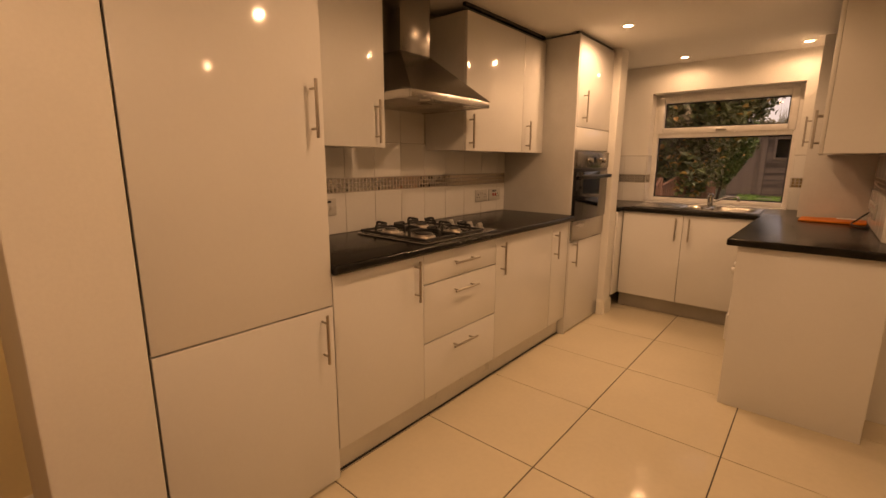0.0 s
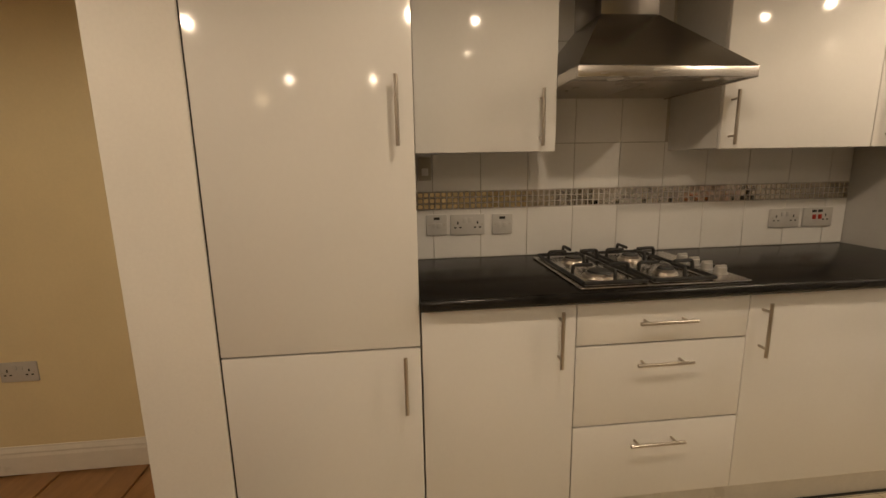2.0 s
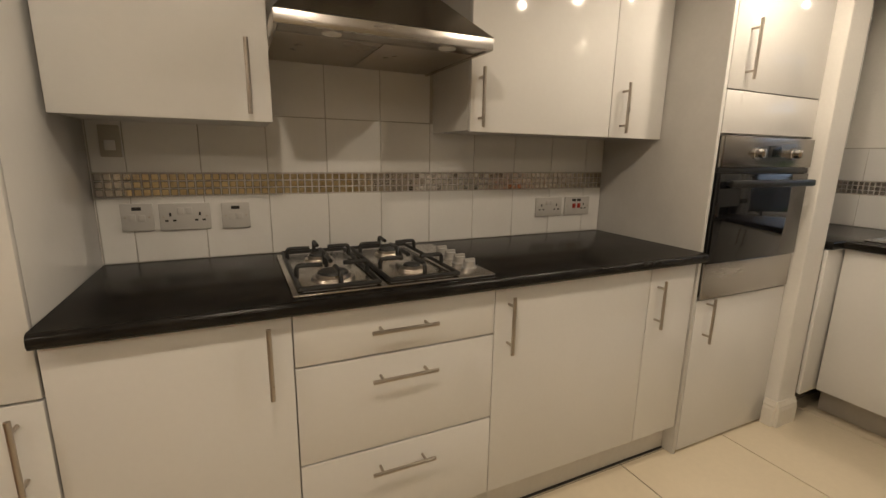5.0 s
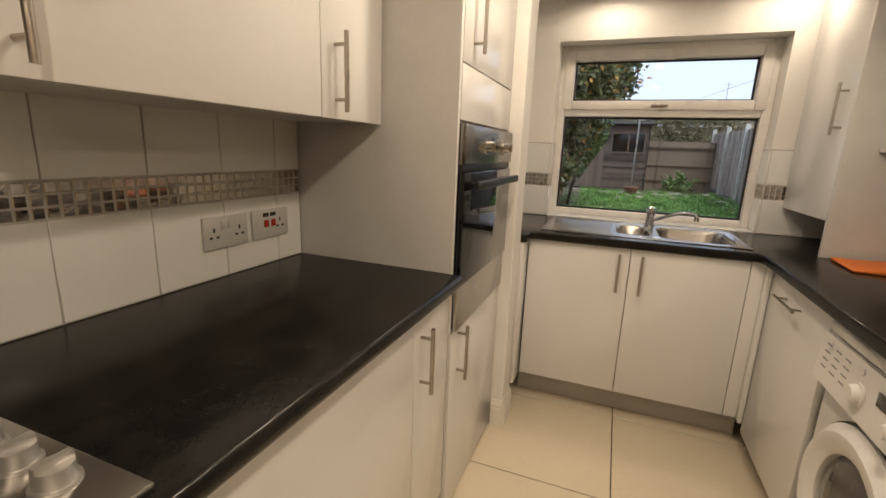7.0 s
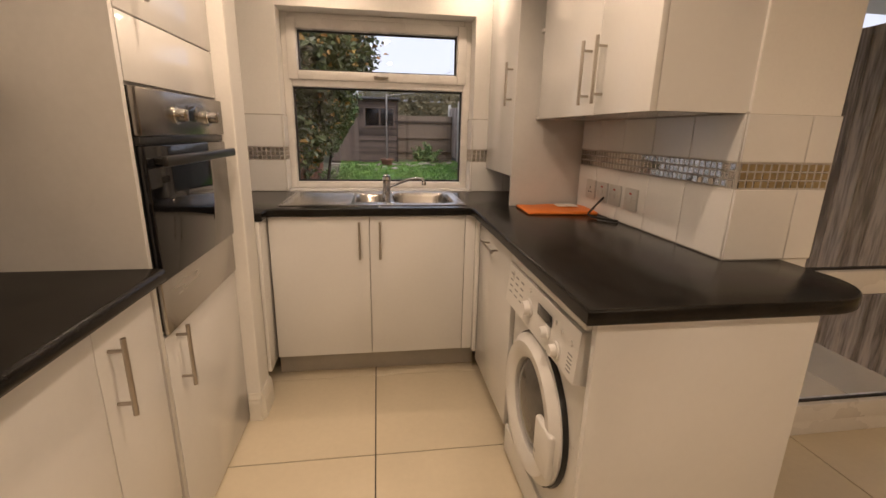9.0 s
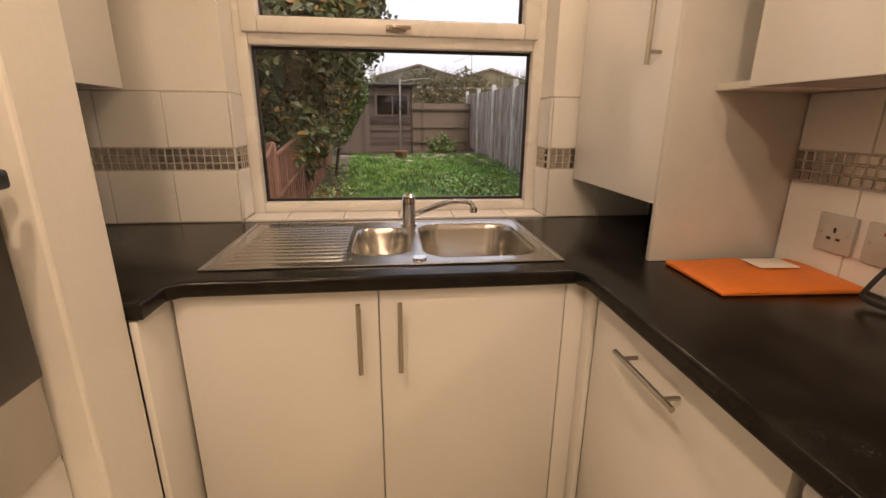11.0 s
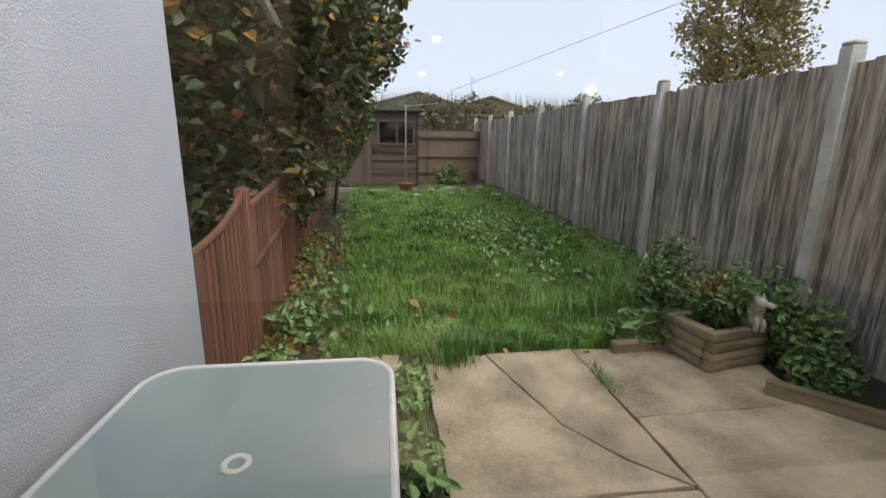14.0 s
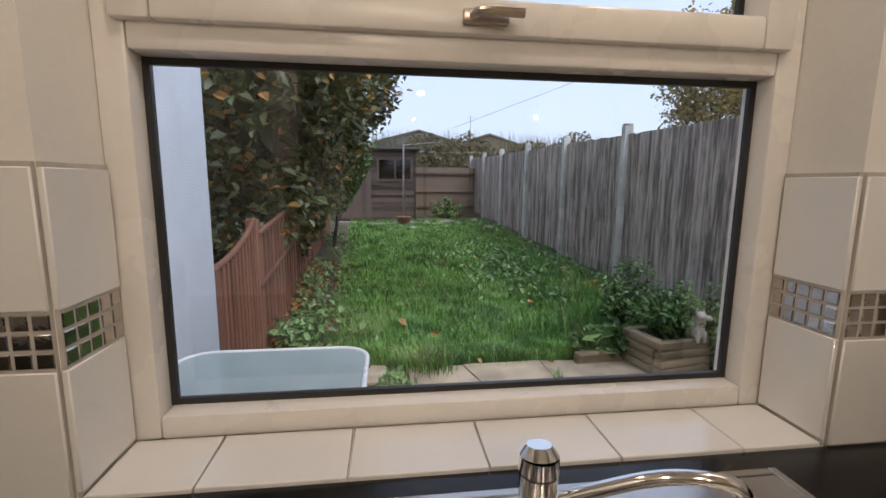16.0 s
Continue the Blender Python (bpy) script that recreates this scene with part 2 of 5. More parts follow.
def bm_tube(points, r, seg=10, smooth=6):
    """A tube along a rounded line through the points."""
    cu = bpy.data.curves.new("tube", "CURVE")
    cu.dimensions, cu.bevel_depth, cu.bevel_resolution, cu.use_fill_caps = "3D", r, max(1, seg // 4), True
    sp = cu.splines.new("POLY")
    pts = [Vector(p) for p in points]
    if smooth and len(pts) > 2:
        for _ in range(2):
            nxt = [pts[0]]
            for p, q in zip(pts, pts[1:]):
                nxt += [p * 0.75 + q * 0.25, p * 0.25 + q * 0.75]
            pts = nxt + [pts[-1]]
    sp.points.add(len(pts) - 1)
    for s, p in zip(sp.points, pts):
        s.co = (*p, 1)
    ob = bpy.data.objects.new("tube", cu)
    me = ob.to_mesh()
    bm = bmesh.new()
    bm.from_mesh(me)
    ob.to_mesh_clear()
    bpy.data.objects.remove(ob)
    bpy.data.curves.remove(cu)
    return bm


def bm_prism(outline, z0, z1, bev=0.0, axis="z"):
    """An outline in the plane, drawn out from z0 to z1 along the axis."""
    bm = bmesh.new()
    vs = [bm.verts.new((p[0], p[1], z0)) for p in outline]
    f = bm.faces.new(vs)
    top = bmesh.ops.extrude_face_region(bm, geom=[f])
    bmesh.ops.translate(bm, vec=(0, 0, z1 - z0), verts=[v for v in top["geom"] if isinstance(v, bmesh.types.BMVert)])
    bmesh.ops.recalc_face_normals(bm, faces=bm.faces[:])
    if bev:
        bmesh.ops.bevel(bm, geom=[e for e in bm.edges if abs(e.verts[0].co.z - e.verts[1].co.z) < 1e-6], offset=bev, segments=3, affect="EDGES", profile=0.5)
    if axis == "x":
        bm.transform(Matrix(((0, 0, 1, 0), (1, 0, 0, 0), (0, 1, 0, 0), (0, 0, 0, 1))))
    if axis == "y":
        bm.transform(Matrix(((1, 0, 0, 0), (0, 0, 1, 0), (0, 1, 0, 0), (0, 0, 0, 1))))
        bmesh.ops.reverse_faces(bm, faces=bm.faces[:])
    return bm


def to_mesh(name, bm, material, smooth=True):
    me = bpy.data.meshes.new(name)
    bm.to_mesh(me)
    bm.free()
    me.materials.append(material)
    if smooth:
        me.polygons.foreach_set("use_smooth", [True] * len(me.polygons))
        me.set_sharp_from_angle(angle=radians(38))
    return me


def thing(name, at, label, category, group="", kind=""):
    e = new(name)
    e.empty_display_size = 0.05
    e.location = at
    return tagged(e, label, category, group, kind)


def part(name, bm, material, parent, label="", smooth=True):
    ob = new(name, to_mesh(name, bm, material, smooth))
    ob.parent = parent
    if parent.type == "EMPTY":
        ob.matrix_parent_inverse = Matrix.Translation(-Vector(parent.location))
    return tagged(ob, label) if label else ob


def solid(name, bm, material, label="", category="", kind="", group="", smooth=True):
    return tagged(new(name, to_mesh(name, bm, material, smooth)), label, category, group, kind)


def structure(name, bm, material, label="", smooth=False):
    return solid(name, bm, material, label, "", "structure", smooth=smooth)


def piece(name, me, parent, m):
    ob = new(name, me)
    ob.parent = parent
    ob.matrix_basis = m
    return ob


# ---- plan ----
WX, FX, UX = -1.97, -1.40, -1.645        # west wall, base fronts, wall unit fronts
WY, GY = 4.53, 4.70                      # window wall, glass
EX = 0.21                                # east wall of the kitchen
WT0, WT1 = 0.875, 0.913                  # worktop underside and top
WL, WR, WB, WH = -1.347, -0.237, 0.915, 1.91   # window opening
SX0, SX1, SY0, SY1 = -2.04, 3.4, -3.0, 3.22    # dining side of the room

# ---- floors, walls, ceiling ----
floor = structure("floor", bm_box(WX - 0.1, SX1, 0.1, WY, -0.10, -0.004), FGROUT, "dark grout bed under polished cream porcelain floor tiles")
floor_2 = structure("floor_2", bm_box(SX0 - 0.1, SX1, SY0, 0.098, -0.10, -0.012), OAK, "warm oak laminate floor of the dining side")
structure("ceiling", bm_box(SX0 - 0.2, SX1 + 0.2, SY0 - 0.2, WY + 0.3, CEIL, CEIL + 0.1), CEILM, "smooth white painted ceiling")
wall_west = structure("wall_west", bm_box(WX - 0.22, WX, 0.34, WY + 0.22, 0, CEIL), PAINT, "white painted kitchen wall behind the units")
structure("wall_west_2", bm_box(SX0 - 0.2, SX0, SY0, 0.1, 0, CEIL), CREAM, "cream yellow painted dining wall")
structure("wall_stub", bm_box(WX - 0.22, FX, 0.1, 0.34, 0, CEIL, 0.004), PAINT, "off-white painted wall stub beside the tall unit")
structure("wall_pier", bm_box(WX, -1.345, 3.64, 3.79, 0, CEIL, 0.006), PAINT, "off-white painted pier between oven tower and sink recess")
wall_north = structure("wall_north", bm_join(
    bm_box(WX, WL, WY, WY + 0.225, 0, CEIL), bm_box(WR, EX + 0.32, WY, WY + 0.225, 0, CEIL),
    bm_box(WL, WR, WY, WY + 0.225, 0, WB - 0.006), bm_box(WL, WR, WY, WY + 0.225, WH, CEIL)), PAINT, "white painted wall with the kitchen window")
wall_east = structure("wall_east", bm_box(EX, EX + 0.295, 2.955, WY, 0, CEIL, 0.003), PAINT, "painted and tiled kitchen wall ending in a pier")
structure("wall_patio", bm_join(bm_box(EX + 0.295, SX1, SY1, SY1 + 0.25, 2.06, CEIL), bm_box(2.5, SX1, SY1, SY1 + 0.25, 0, 2.06)), PAINT, "white wall round the patio doors")
structure("wall_dining_east", bm_box(SX1, SX1 + 0.2, SY0, SY1, 0, CEIL), CREAM, "cream painted dining wall")
structure("wall_south", bm_box(SX0 - 0.2, SX1 + 0.2, SY0 - 0.2, SY0, 0, CEIL), CREAM, "cream painted end wall")


def skirting(name, outline, z=0.0):
    """A moulded skirting along a straight run: (x0, y0, x1, y1), its face turned to the left of the run."""
    x0, y0, x1, y1 = outline
    d = Vector((x1 - x0, y1 - y0, 0))
    prof = [(0, 0), (0.016, 0), (0.016, 0.085), (0.012, 0.098), (0.013, 0.106), (0.006, 0.122), (0.004, 0.13), (0, 0.13)]
    bm = bm_prism(prof, 0, d.length)
    u, n = d.normalized(), Vector((-d.y, d.x, 0)).normalized()
    bm.transform(Matrix(((n.x, 0, u.x, x0), (n.y, 0, u.y, y0), (0, 1, 0, z), (0, 0, 0, 1))))
    bmesh.ops.recalc_face_normals(bm, faces=bm.faces[:])
    return structure(name, bm, SATIN, "white moulded timber skirting board")


skirting("baseboard_1", (SX0, 0.1, SX0, SY0))
skirting("baseboard_2", (-1.345, 3.79, -1.345, 3.64))
skirting("baseboard_2", (-1.345, 3.64, FX + 0.003, 3.64))
structure("trim", bm_box(WX, SX1, 0.09, 0.11, -0.012, 0.003, 0.002), HANDLE, "thin metal threshold strip between tile and wood")


# ---- handles and doors ----
def bar_handle(parent, c, axis, length, out, r=0.006):
    """A nickel bar on two posts; c is the middle on the door's face, out the direction off the door."""
    c, o = Vector(c), Vector(out)
    a = Vector((0, 0, 1)) if axis == "z" else (Vector((0, 1, 0)) if axis == "y" else Vector((1, 0, 0)))
    bar = c + o * 0.034
    bm = bm_join(bm_rod(bar - a * length / 2, bar + a * length / 2, r, 14),
                 bm_rod(c + a * (length / 2 - 0.03), bar + a * (length / 2 - 0.03), 0.0045, 10),
                 bm_rod(c - a * (length / 2 - 0.03), bar - a * (length / 2 - 0.03), 0.0045, 10))
    return part("handle", bm, HANDLE, parent, "brushed nickel bar handle")


def door_x(unit, x, y0, y1, z0, z1, sgn=1, handle=None, axis="z", name="door", hl=0.19):
    """A slab door whose face lies at x and looks along sgn."""
    g = 0.0018
    d = part(name, bm_box(x - sgn * 0.019, x, y0 + g, y1 - g, z0 + g, z1 - g, 0.0015), GLOSS, unit)
    if handle:
        bar_handle(d, (x, handle[0], handle[1]), axis, hl, (sgn, 0, 0))
    return d


def door_y(unit, y, x0, x1, z0, z1, handle=None, hl=0.185):
    g = 0.0018
    d = part("door", bm_box(x0 + g, x1 - g, y, y + 0.019, z0 + g, z1 - g, 0.0015), GLOSS, unit)
    if handle:
        bar_handle(d, (handle[0], y, handle[1]), "z", hl, (0, -1, 0))
    return d


TOP = 2.105
tall = thing("tall_fridge_unit", (-1.7, 0.65, 0), "white gloss tall integrated fridge freezer cabinet", "cabinet")
part("body", bm_box(WX, FX - 0.021, 0.345, 0.944, 0.0, TOP, 0.001), GLOSS, tall)
# black sliver gives the joint beside the doors its shade by colour
part("edge_gap_shade", bm_box(FX - 0.021, FX - 0.006, 0.3405, 0.3432, 0.0, TOP), BLACKP, tall, "black sliver standing in for the shaded gap beside the door")
door_x(tall, FX, 0.345, 0.946, 0.755, TOP, 1, (0.897, 1.462), name="upper_door", hl=0.19)
door_x(tall, FX, 0.345, 0.946, 0.015, 0.752, 1, (0.896, 0.64), name="lower_door", hl=0.19)


def base_unit(name, y0, y1, label):
    u = thing(name, ((WX + FX) / 2, (y0 + y1) / 2, 0), label, "cabinet", "base units along the hob wall")
    part("body", bm_box(WX + 0.03, FX - 0.021, y0 + 0.001, y1 - 0.001, 0.135, WT0 - 0.001), CARCASS, u)
    return u


ua = base_unit("base_cabinet", 0.948, 1.45, "white gloss single base cabinet under the black worktop")
door_x(ua, FX, 0.948, 1.45, 0.14, 0.872, 1, (1.392, 0.758))
ud = base_unit("drawer_cabinet", 1.45, 2.052, "white gloss three-drawer base cabinet below the hob")
for z0, z1, hz, hy in ((0.722, 0.872, 0.80, 1.748), (0.43, 0.719, 0.656, 1.748), (0.14, 0.427, 0.363, 1.743)):
    door_x(ud, FX, 1.45, 2.052, z0, z1, 1, (hy, hz), "y", "drawer_front", 0.195)
ub = base_unit("base_cabinet", 2.052, 2.99, "white gloss double base cabinet beside the oven tower")
door_x(ub, FX, 2.052, 2.735, 0.14, 0.872, 1, (2.103, 0.749))
door_x(ub, FX, 2.735, 2.985, 0.14, 0.872, 1, (2.778, 0.728))
solid("plinth", bm_box(FX - 0.075, FX - 0.055, 0.946, 2.994, 0.0, 0.15, 0.001), WPLINTH, "white plinth board under the base cabinets", "plinth", smooth=False)
solid("plinth_seal", bm_box(FX - 0.055, FX - 0.049, 0.946, 2.994, 0.0, 0.009, 0.001), BLACKP, "thin dark seal along the plinth's foot", "seal", smooth=False)

# worktop on the hob wall, with a rolled front edge
def worktop_x(name, x_front, x_back, y0, y1, label):
    s = 1 if x_front > x_back else -1
    f, r = x_front, 0.012
    prof = [(x_back, WT0), (f - s * r, WT0), (f - s * 0.004, WT0 + 0.004), (f, WT0 + r), (f, WT1 - r), (f - s * 0.004, WT1 - 0.004), (f - s * r, WT1), (x_back, WT1)]
    bm = bm_prism(prof, y0, y1, axis="y")
    bmesh.ops.recalc_face_normals(bm, faces=bm.faces[:])
    return solid(name, bm, WTOP, label, "worktop")


worktop_x("worktop", FX + 0.038, WX, 0.947, 2.997, "black speckled laminate worktop under the hob")
solid("sealant", bm_box(WX + 0.0, WX + 0.006, 0.948, 2.996, WT1, WT1 + 0.006, 0.002), PLASTIC, "thin white sealant line behind the worktop", "sealant")

# oven tower
ot = thing("oven_tower", (-1.7, 3.3, 0), "white gloss tall oven housing cabinet", "cabinet")
part("side_panel", bm_box(WX, FX - 0.001, 2.998, 3.016, 0.0, 2.13, 0.001), CARCASS, ot)
part("body", bm_join(bm_box(WX, FX - 0.021, 3.017, 3.635, 0.0, 0.72), bm_box(WX, FX - 0.021, 3.017, 3.635, 1.365, 2.13), bm_box(WX, WX + 0.05, 3.017, 3.635, 0.72, 1.365), bm_box(WX + 0.05, FX - 0.003, 3.622, 3.635, 0.72, 1.365)), CARCASS, ot)
door_x(ot, FX, 3.018, 3.635, 0.012, 0.705, 1, (3.085, 0.618), name="lower_door", hl=0.195)
door_x(ot, FX, 3.018, 3.635, 1.53, 2.128, 1, (3.11, 1.67), name="upper_door", hl=0.21)
part("filler_panel", bm_box(FX - 0.019, FX, 3.02, 3.633, 1.372, 1.527, 0.0015), GLOSS, ot)
oven = thing("built_in_oven", (-1.66, 3.3, 0.72), "built-in electric oven with black glass door and steel panel", "oven")
part("body", bm_box(WX + 0.06, FX - 0.002, 3.02, 3.62, 0.722, 1.362), BLACKP, oven)
part("control_panel", bm_box(FX - 0.002, FX + 0.02, 3.02, 3.62, 1.245, 1.362, 0.003), HOODM, oven, "brushed steel control panel")
part("display", bm_box(FX + 0.020, FX + 0.0215, 3.30, 3.385, 1.285, 1.33, 0.0005), BLACKGLASS, oven)
for ky in (3.22, 3.47):
    part("knob", bm_join(bm_rod((FX + 0.02, ky, 1.30), (FX + 0.026, ky, 1.30), 0.026, 24), bm_rod((FX + 0.026, ky, 1.30), (FX + 0.05, ky, 1.30), 0.02, 24, 0.017),
                         bm_box(FX + 0.046, FX + 0.056, ky - 0.004, ky + 0.004, 1.284, 1.316, 0.002)), CHROME, oven, "gold-tinted steel control knob")
part("vent_strip", bm_box(FX - 0.002, FX + 0.012, 3.02, 3.62, 1.222, 1.243, 0.002), BLACKP, oven)
od = part("oven_door", bm_box(FX - 0.002, FX + 0.02, 3.022, 3.618, 0.865, 1.22, 0.004), BLACKGLASS, oven, "black glass oven door")
part("handle", bm_join(bm_box(FX + 0.045, FX + 0.062, 3.04, 3.60, 1.168, 1.196, 0.006), bm_box(FX + 0.02, FX + 0.05, 3.06, 3.085, 1.174, 1.19, 0.003), bm_box(FX + 0.02, FX + 0.05, 3.555, 3.58, 1.174, 1.19, 0.003)), BLACKP, od, "black bar handle")
part("lower_trim", bm_box(FX - 0.002, FX + 0.012, 3.022, 3.62, 0.712, 0.862, 0.003), STEEL, oven, "brushed steel lower trim panel")

# wall units over the hob wall
wa = thing("wall_cabinet", (-1.8, 1.2, 1.355), "white gloss single wall cabinet beside the hood", "cabinet", "wall cabinets")
part("body", bm_box(WX, UX - 0.021, 0.956, 1.452, 1.357, TOP), CARCASS, wa)
door_x(wa, UX, 0.956, 1.454, 1.352, TOP, 1, (1.396, 1.466))
wb = thing("wall_cabinet", (-1.8, 2.54, 1.355), "white gloss double wall cabinet beside the oven tower", "cabinet", "wall cabinets")
part("body", bm_box(WX, UX - 0.021, 2.078, 2.996, 1.357, TOP), CARCASS, wb)
door_x(wb, UX, 2.076, 2.70, 1.350, TOP, 1, (2.109, 1.461))
door_x(wb, UX, 2.70, 2.994, 1.350, TOP, 1, (2.757, 1.463))
# black strips imitate the shadow in the gap between cabinet tops and ceiling
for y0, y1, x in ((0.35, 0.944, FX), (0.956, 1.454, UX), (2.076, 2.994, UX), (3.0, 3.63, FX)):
    solid("shadow_gap_strip", bm_box(x - 0.035, x - 0.012, y0, y1, 2.131, CEIL - 0.002, 0.001), BLACKP, "black strip standing in for the shadow gap above the cabinets", "trim", smooth=False)

# cooker hood
hood = thing("cooker_hood", (-1.75, 1.77, 1.58), "brushed steel chimney cooker hood with pyramid canopy", "cooker hood")
HY0, HY1, HX = 1.453, 2.054, -1.47
bm = bmesh.new()
lo = [bm.verts.new(p) for p in ((WX, HY0, 1.605), (HX, HY0, 1.605), (HX, HY1, 1.605), (WX, HY1, 1.605))]
hi = [bm.verts.new(p) for p in ((WX, 1.632, 1.828), (-1.72, 1.632, 1.828), (-1.72, 1.855, 1.828), (WX, 1.855, 1.828))]
for i in range(4):
    bm.faces.new((lo[i], lo[(i + 1) % 4], hi[(i + 1) % 4], hi[i]))
bm.faces.new(hi)
bmesh.ops.recalc_face_normals(bm, faces=bm.faces[:])
part("canopy", bm, HOODM, hood)
part("rim", bm_join(bm_box(HX - 0.012, HX, HY0, HY1, 1.57, 1.6045, 0.003), bm_box(WX, HX - 0.012, HY0, HY0 + 0.012, 1.57, 1.6045, 0.002), bm_box(WX, HX - 0.012, HY1 - 0.012, HY1, 1.57, 1.6045, 0.002)), STEEL, hood, "bright steel rim")
for y0, y1 in ((HY0 + 0.013, 1.751), (1.755, HY1 - 0.013)):
    part("grease_filter", bm_box(WX + 0.02, HX - 0.1, y0, y1, 1.574, 1.582, 0.002), HANDLE, hood, "grey metal grease filter")
part("light_panel", bm_box(HX - 0.097, HX - 0.014, HY0 + 0.013, HY1 - 0.013, 1.574, 1.582, 0.002), STEEL, hood)
part("chimney", bm_box(WX, -1.72, 1.634, 1.853, 1.8285, CEIL - 0.001, 0.003), HOODM, hood)
for y in (1.60, 1.93):
    part("hood_lamp", bm_rod((HX - 0.055, y, 1.572), (HX - 0.055, y, 1.575), 0.026, 18), PLASTIC, hood)

# gas hob
hob = thing("gas_hob", (-1.66, 1.74, WT1), "four-burner stainless steel gas hob with black pan supports", "hob")
part("steel_plate", bm_box(-1.885, -1.392, 1.455, 2.045, WT1 + 0.001, WT1 + 0.009, 0.003), STEEL, hob)
for bx, by, r in ((-1.52, 1.58, 0.05), (-1.76, 1.58, 0.036), (-1.52, 1.82, 0.03), (-1.76, 1.82, 0.036)):
    br = part("burner", bm_join(bm_rod((bx, by, WT1 + 0.009), (bx, by, WT1 + 0.017), r + 0.012, 28, r + 0.008), bm_rod((bx, by, WT1 + 0.017), (bx, by, WT1 + 0.026), r, 28, r * 0.96)), HANDLE, hob, "grey metal gas burner")
    part("burner_cap", bm_rod((bx, by, WT1 + 0.026), (bx, by, WT1 + 0.032), r * 0.9, 28, r * 0.8), IRON, br)
for py in (1.58, 1.82):
    z = WT1 + 0.018
    loop = [bm_tube([(-1.41, py - 0.105, z), (-1.41, py + 0.105, z), (-1.87, py + 0.105, z), (-1.87, py - 0.105, z), (-1.41, py - 0.105, z)], 0.007, 10, 0)]
    for bx in (-1.52, -1.76):
        for dx, dy in ((0.105, 0), (-0.105, 0), (0, 0.1), (0, -0.1)):
            a = (bx + dx, py + dy, z)
            loop.append(bm_tube([a, (bx + dx, py + dy, z + 0.034), (bx + dx * 0.85, py + dy * 0.85, z + 0.036), (bx + dx * 0.3, py + dy * 0.3, z + 0.034)], 0.0065))
    part("pan_support", bm_join(*loop), IRON, hob, "black cast iron pan support")
for kx in (-1.485, -1.555, -1.625, -1.695):
    part("knob", bm_join(bm_rod((kx, 2.002, WT1 + 0.009), (kx, 2.002, WT1 + 0.013), 0.024, 24), bm_rod((kx, 2.002, WT1 + 0.013), (kx, 2.002, WT1 + 0.032), 0.02, 24, 0.019), bm_box(kx - 0.005, kx + 0.005, 1.983, 2.021, WT1 + 0.03, WT1 + 0.04, 0.002)), KNOBM, hob, "satin silver hob knob")


# ---- sockets ----
def socket(frame_m, w, h, kind, label):
    """A wall plate; local x runs along the wall, y up, z off the wall."""
    s = thing("wall_socket", frame_m.translation, label, "socket", "sockets and switches")

    def p(name, bm, m, parent, lab=""):
        bm.transform(frame_m)
        return part(name, bm, m, parent, lab)
    p("plate", bm_box(-w / 2, w / 2, -h / 2, h / 2, 0.0, 0.010, 0.003), SOCKETP, s)
    gangs = {"double": (-w / 4, w / 4), "single": (0,), "fused": (), "red": (w / 4,), "cable": ()}[kind]
    for gx in gangs:
        gx *= 1.15 if kind == "double" else 1.0
        for px, py, a, b in ((0, 0.008, 0.003, 0.006), (-0.011, -0.012, 0.005, 0.003), (0.011, -0.012, 0.005, 0.003)):
            p("pin_hole", bm_box(gx + px - a, gx + px + a, py - b, py + b, 0.0085, 0.0106), BLACKP, s)
    if kind == "double":
        for px in (-0.012, 0.012):
            p("rocker", bm_box(px - 0.009, px + 0.009, 0.008, 0.03, 0.009, 0.014, 0.002), SOCKETP, s)
    if kind == "fused":
        p("rocker", bm_box(0.002, 0.022, -0.014, 0.008, 0.009, 0.014, 0.002), SOCKETP, s)
        p("fuse_carrier", bm_box(-0.022, -0.004, -0.014, 0.01, 0.009, 0.012, 0.001), SOCKETP, s)
        p("indicator", bm_box(-0.013, 0.013, 0.022, 0.033, 0.009, 0.0112, 0.001), BLACKP, s)
    if kind == "red":
        for px in (-0.022, 0.008):
            p("rocker", bm_box(px - 0.009, px + 0.009, -0.01, 0.012, 0.009, 0.014, 0.002), REDP, s, "red rocker switch")
            p("indicator", bm_box(px - 0.012, px + 0.012, 0.022, 0.034, 0.009, 0.0112, 0.001), BLACKP, s)
    if kind == "cable":
        p("rocker", bm_box(-0.012, 0.012, -0.012, 0.012, 0.009, 0.014, 0.002), SOCKETP, s)
        p("indicator", bm_box(-0.008, 0.008, 0.02, 0.028, 0.009, 0.0112, 0.001), REDP, s, "glowing red indicator")
    for px in (-w / 2 + 0.012, w / 2 - 0.012):
        p("screw", bm_rod((px, 0, 0.0095), (px, 0, 0.0108), 0.003, 10), HANDLE, s)
    return s


def on_west(y, z):
    return Matrix(((0, 0, 1, WX + 0.009), (1, 0, 0, y), (0, 1, 0, z), (0, 0, 0, 1)))


def on_east(y, z):
    return Matrix(((0, 0, -1, EX - 0.009), (-1, 0, 0, y), (0, 1, 0, z), (0, 0, 0, 1)))


socket(on_west(1.054, 1.062), 0.088, 0.088, "fused", "white fused switch plate on the tiles")
socket(on_west(1.187, 1.06), 0.148, 0.088, "double", "white double socket on the tiles")
socket(on_west(1.338, 1.058), 0.088, 0.088, "fused", "white fused switch plate on the tiles")
socket(on_west(2.675, 1.042), 0.15, 0.088, "double", "white double socket on the tiles")
socket(on_west(2.845, 1.042), 0.15, 0.088, "red", "white cooker switch with red rockers and socket")
socket(on_east(3.80, 1.02), 0.088, 0.088, "single", "white single socket on the tiles")
for sy in (3.69, 3.58, 3.455):
    socket(on_east(sy, 1.02), 0.088, 0.088, "cable", "white switch plate with a red light")
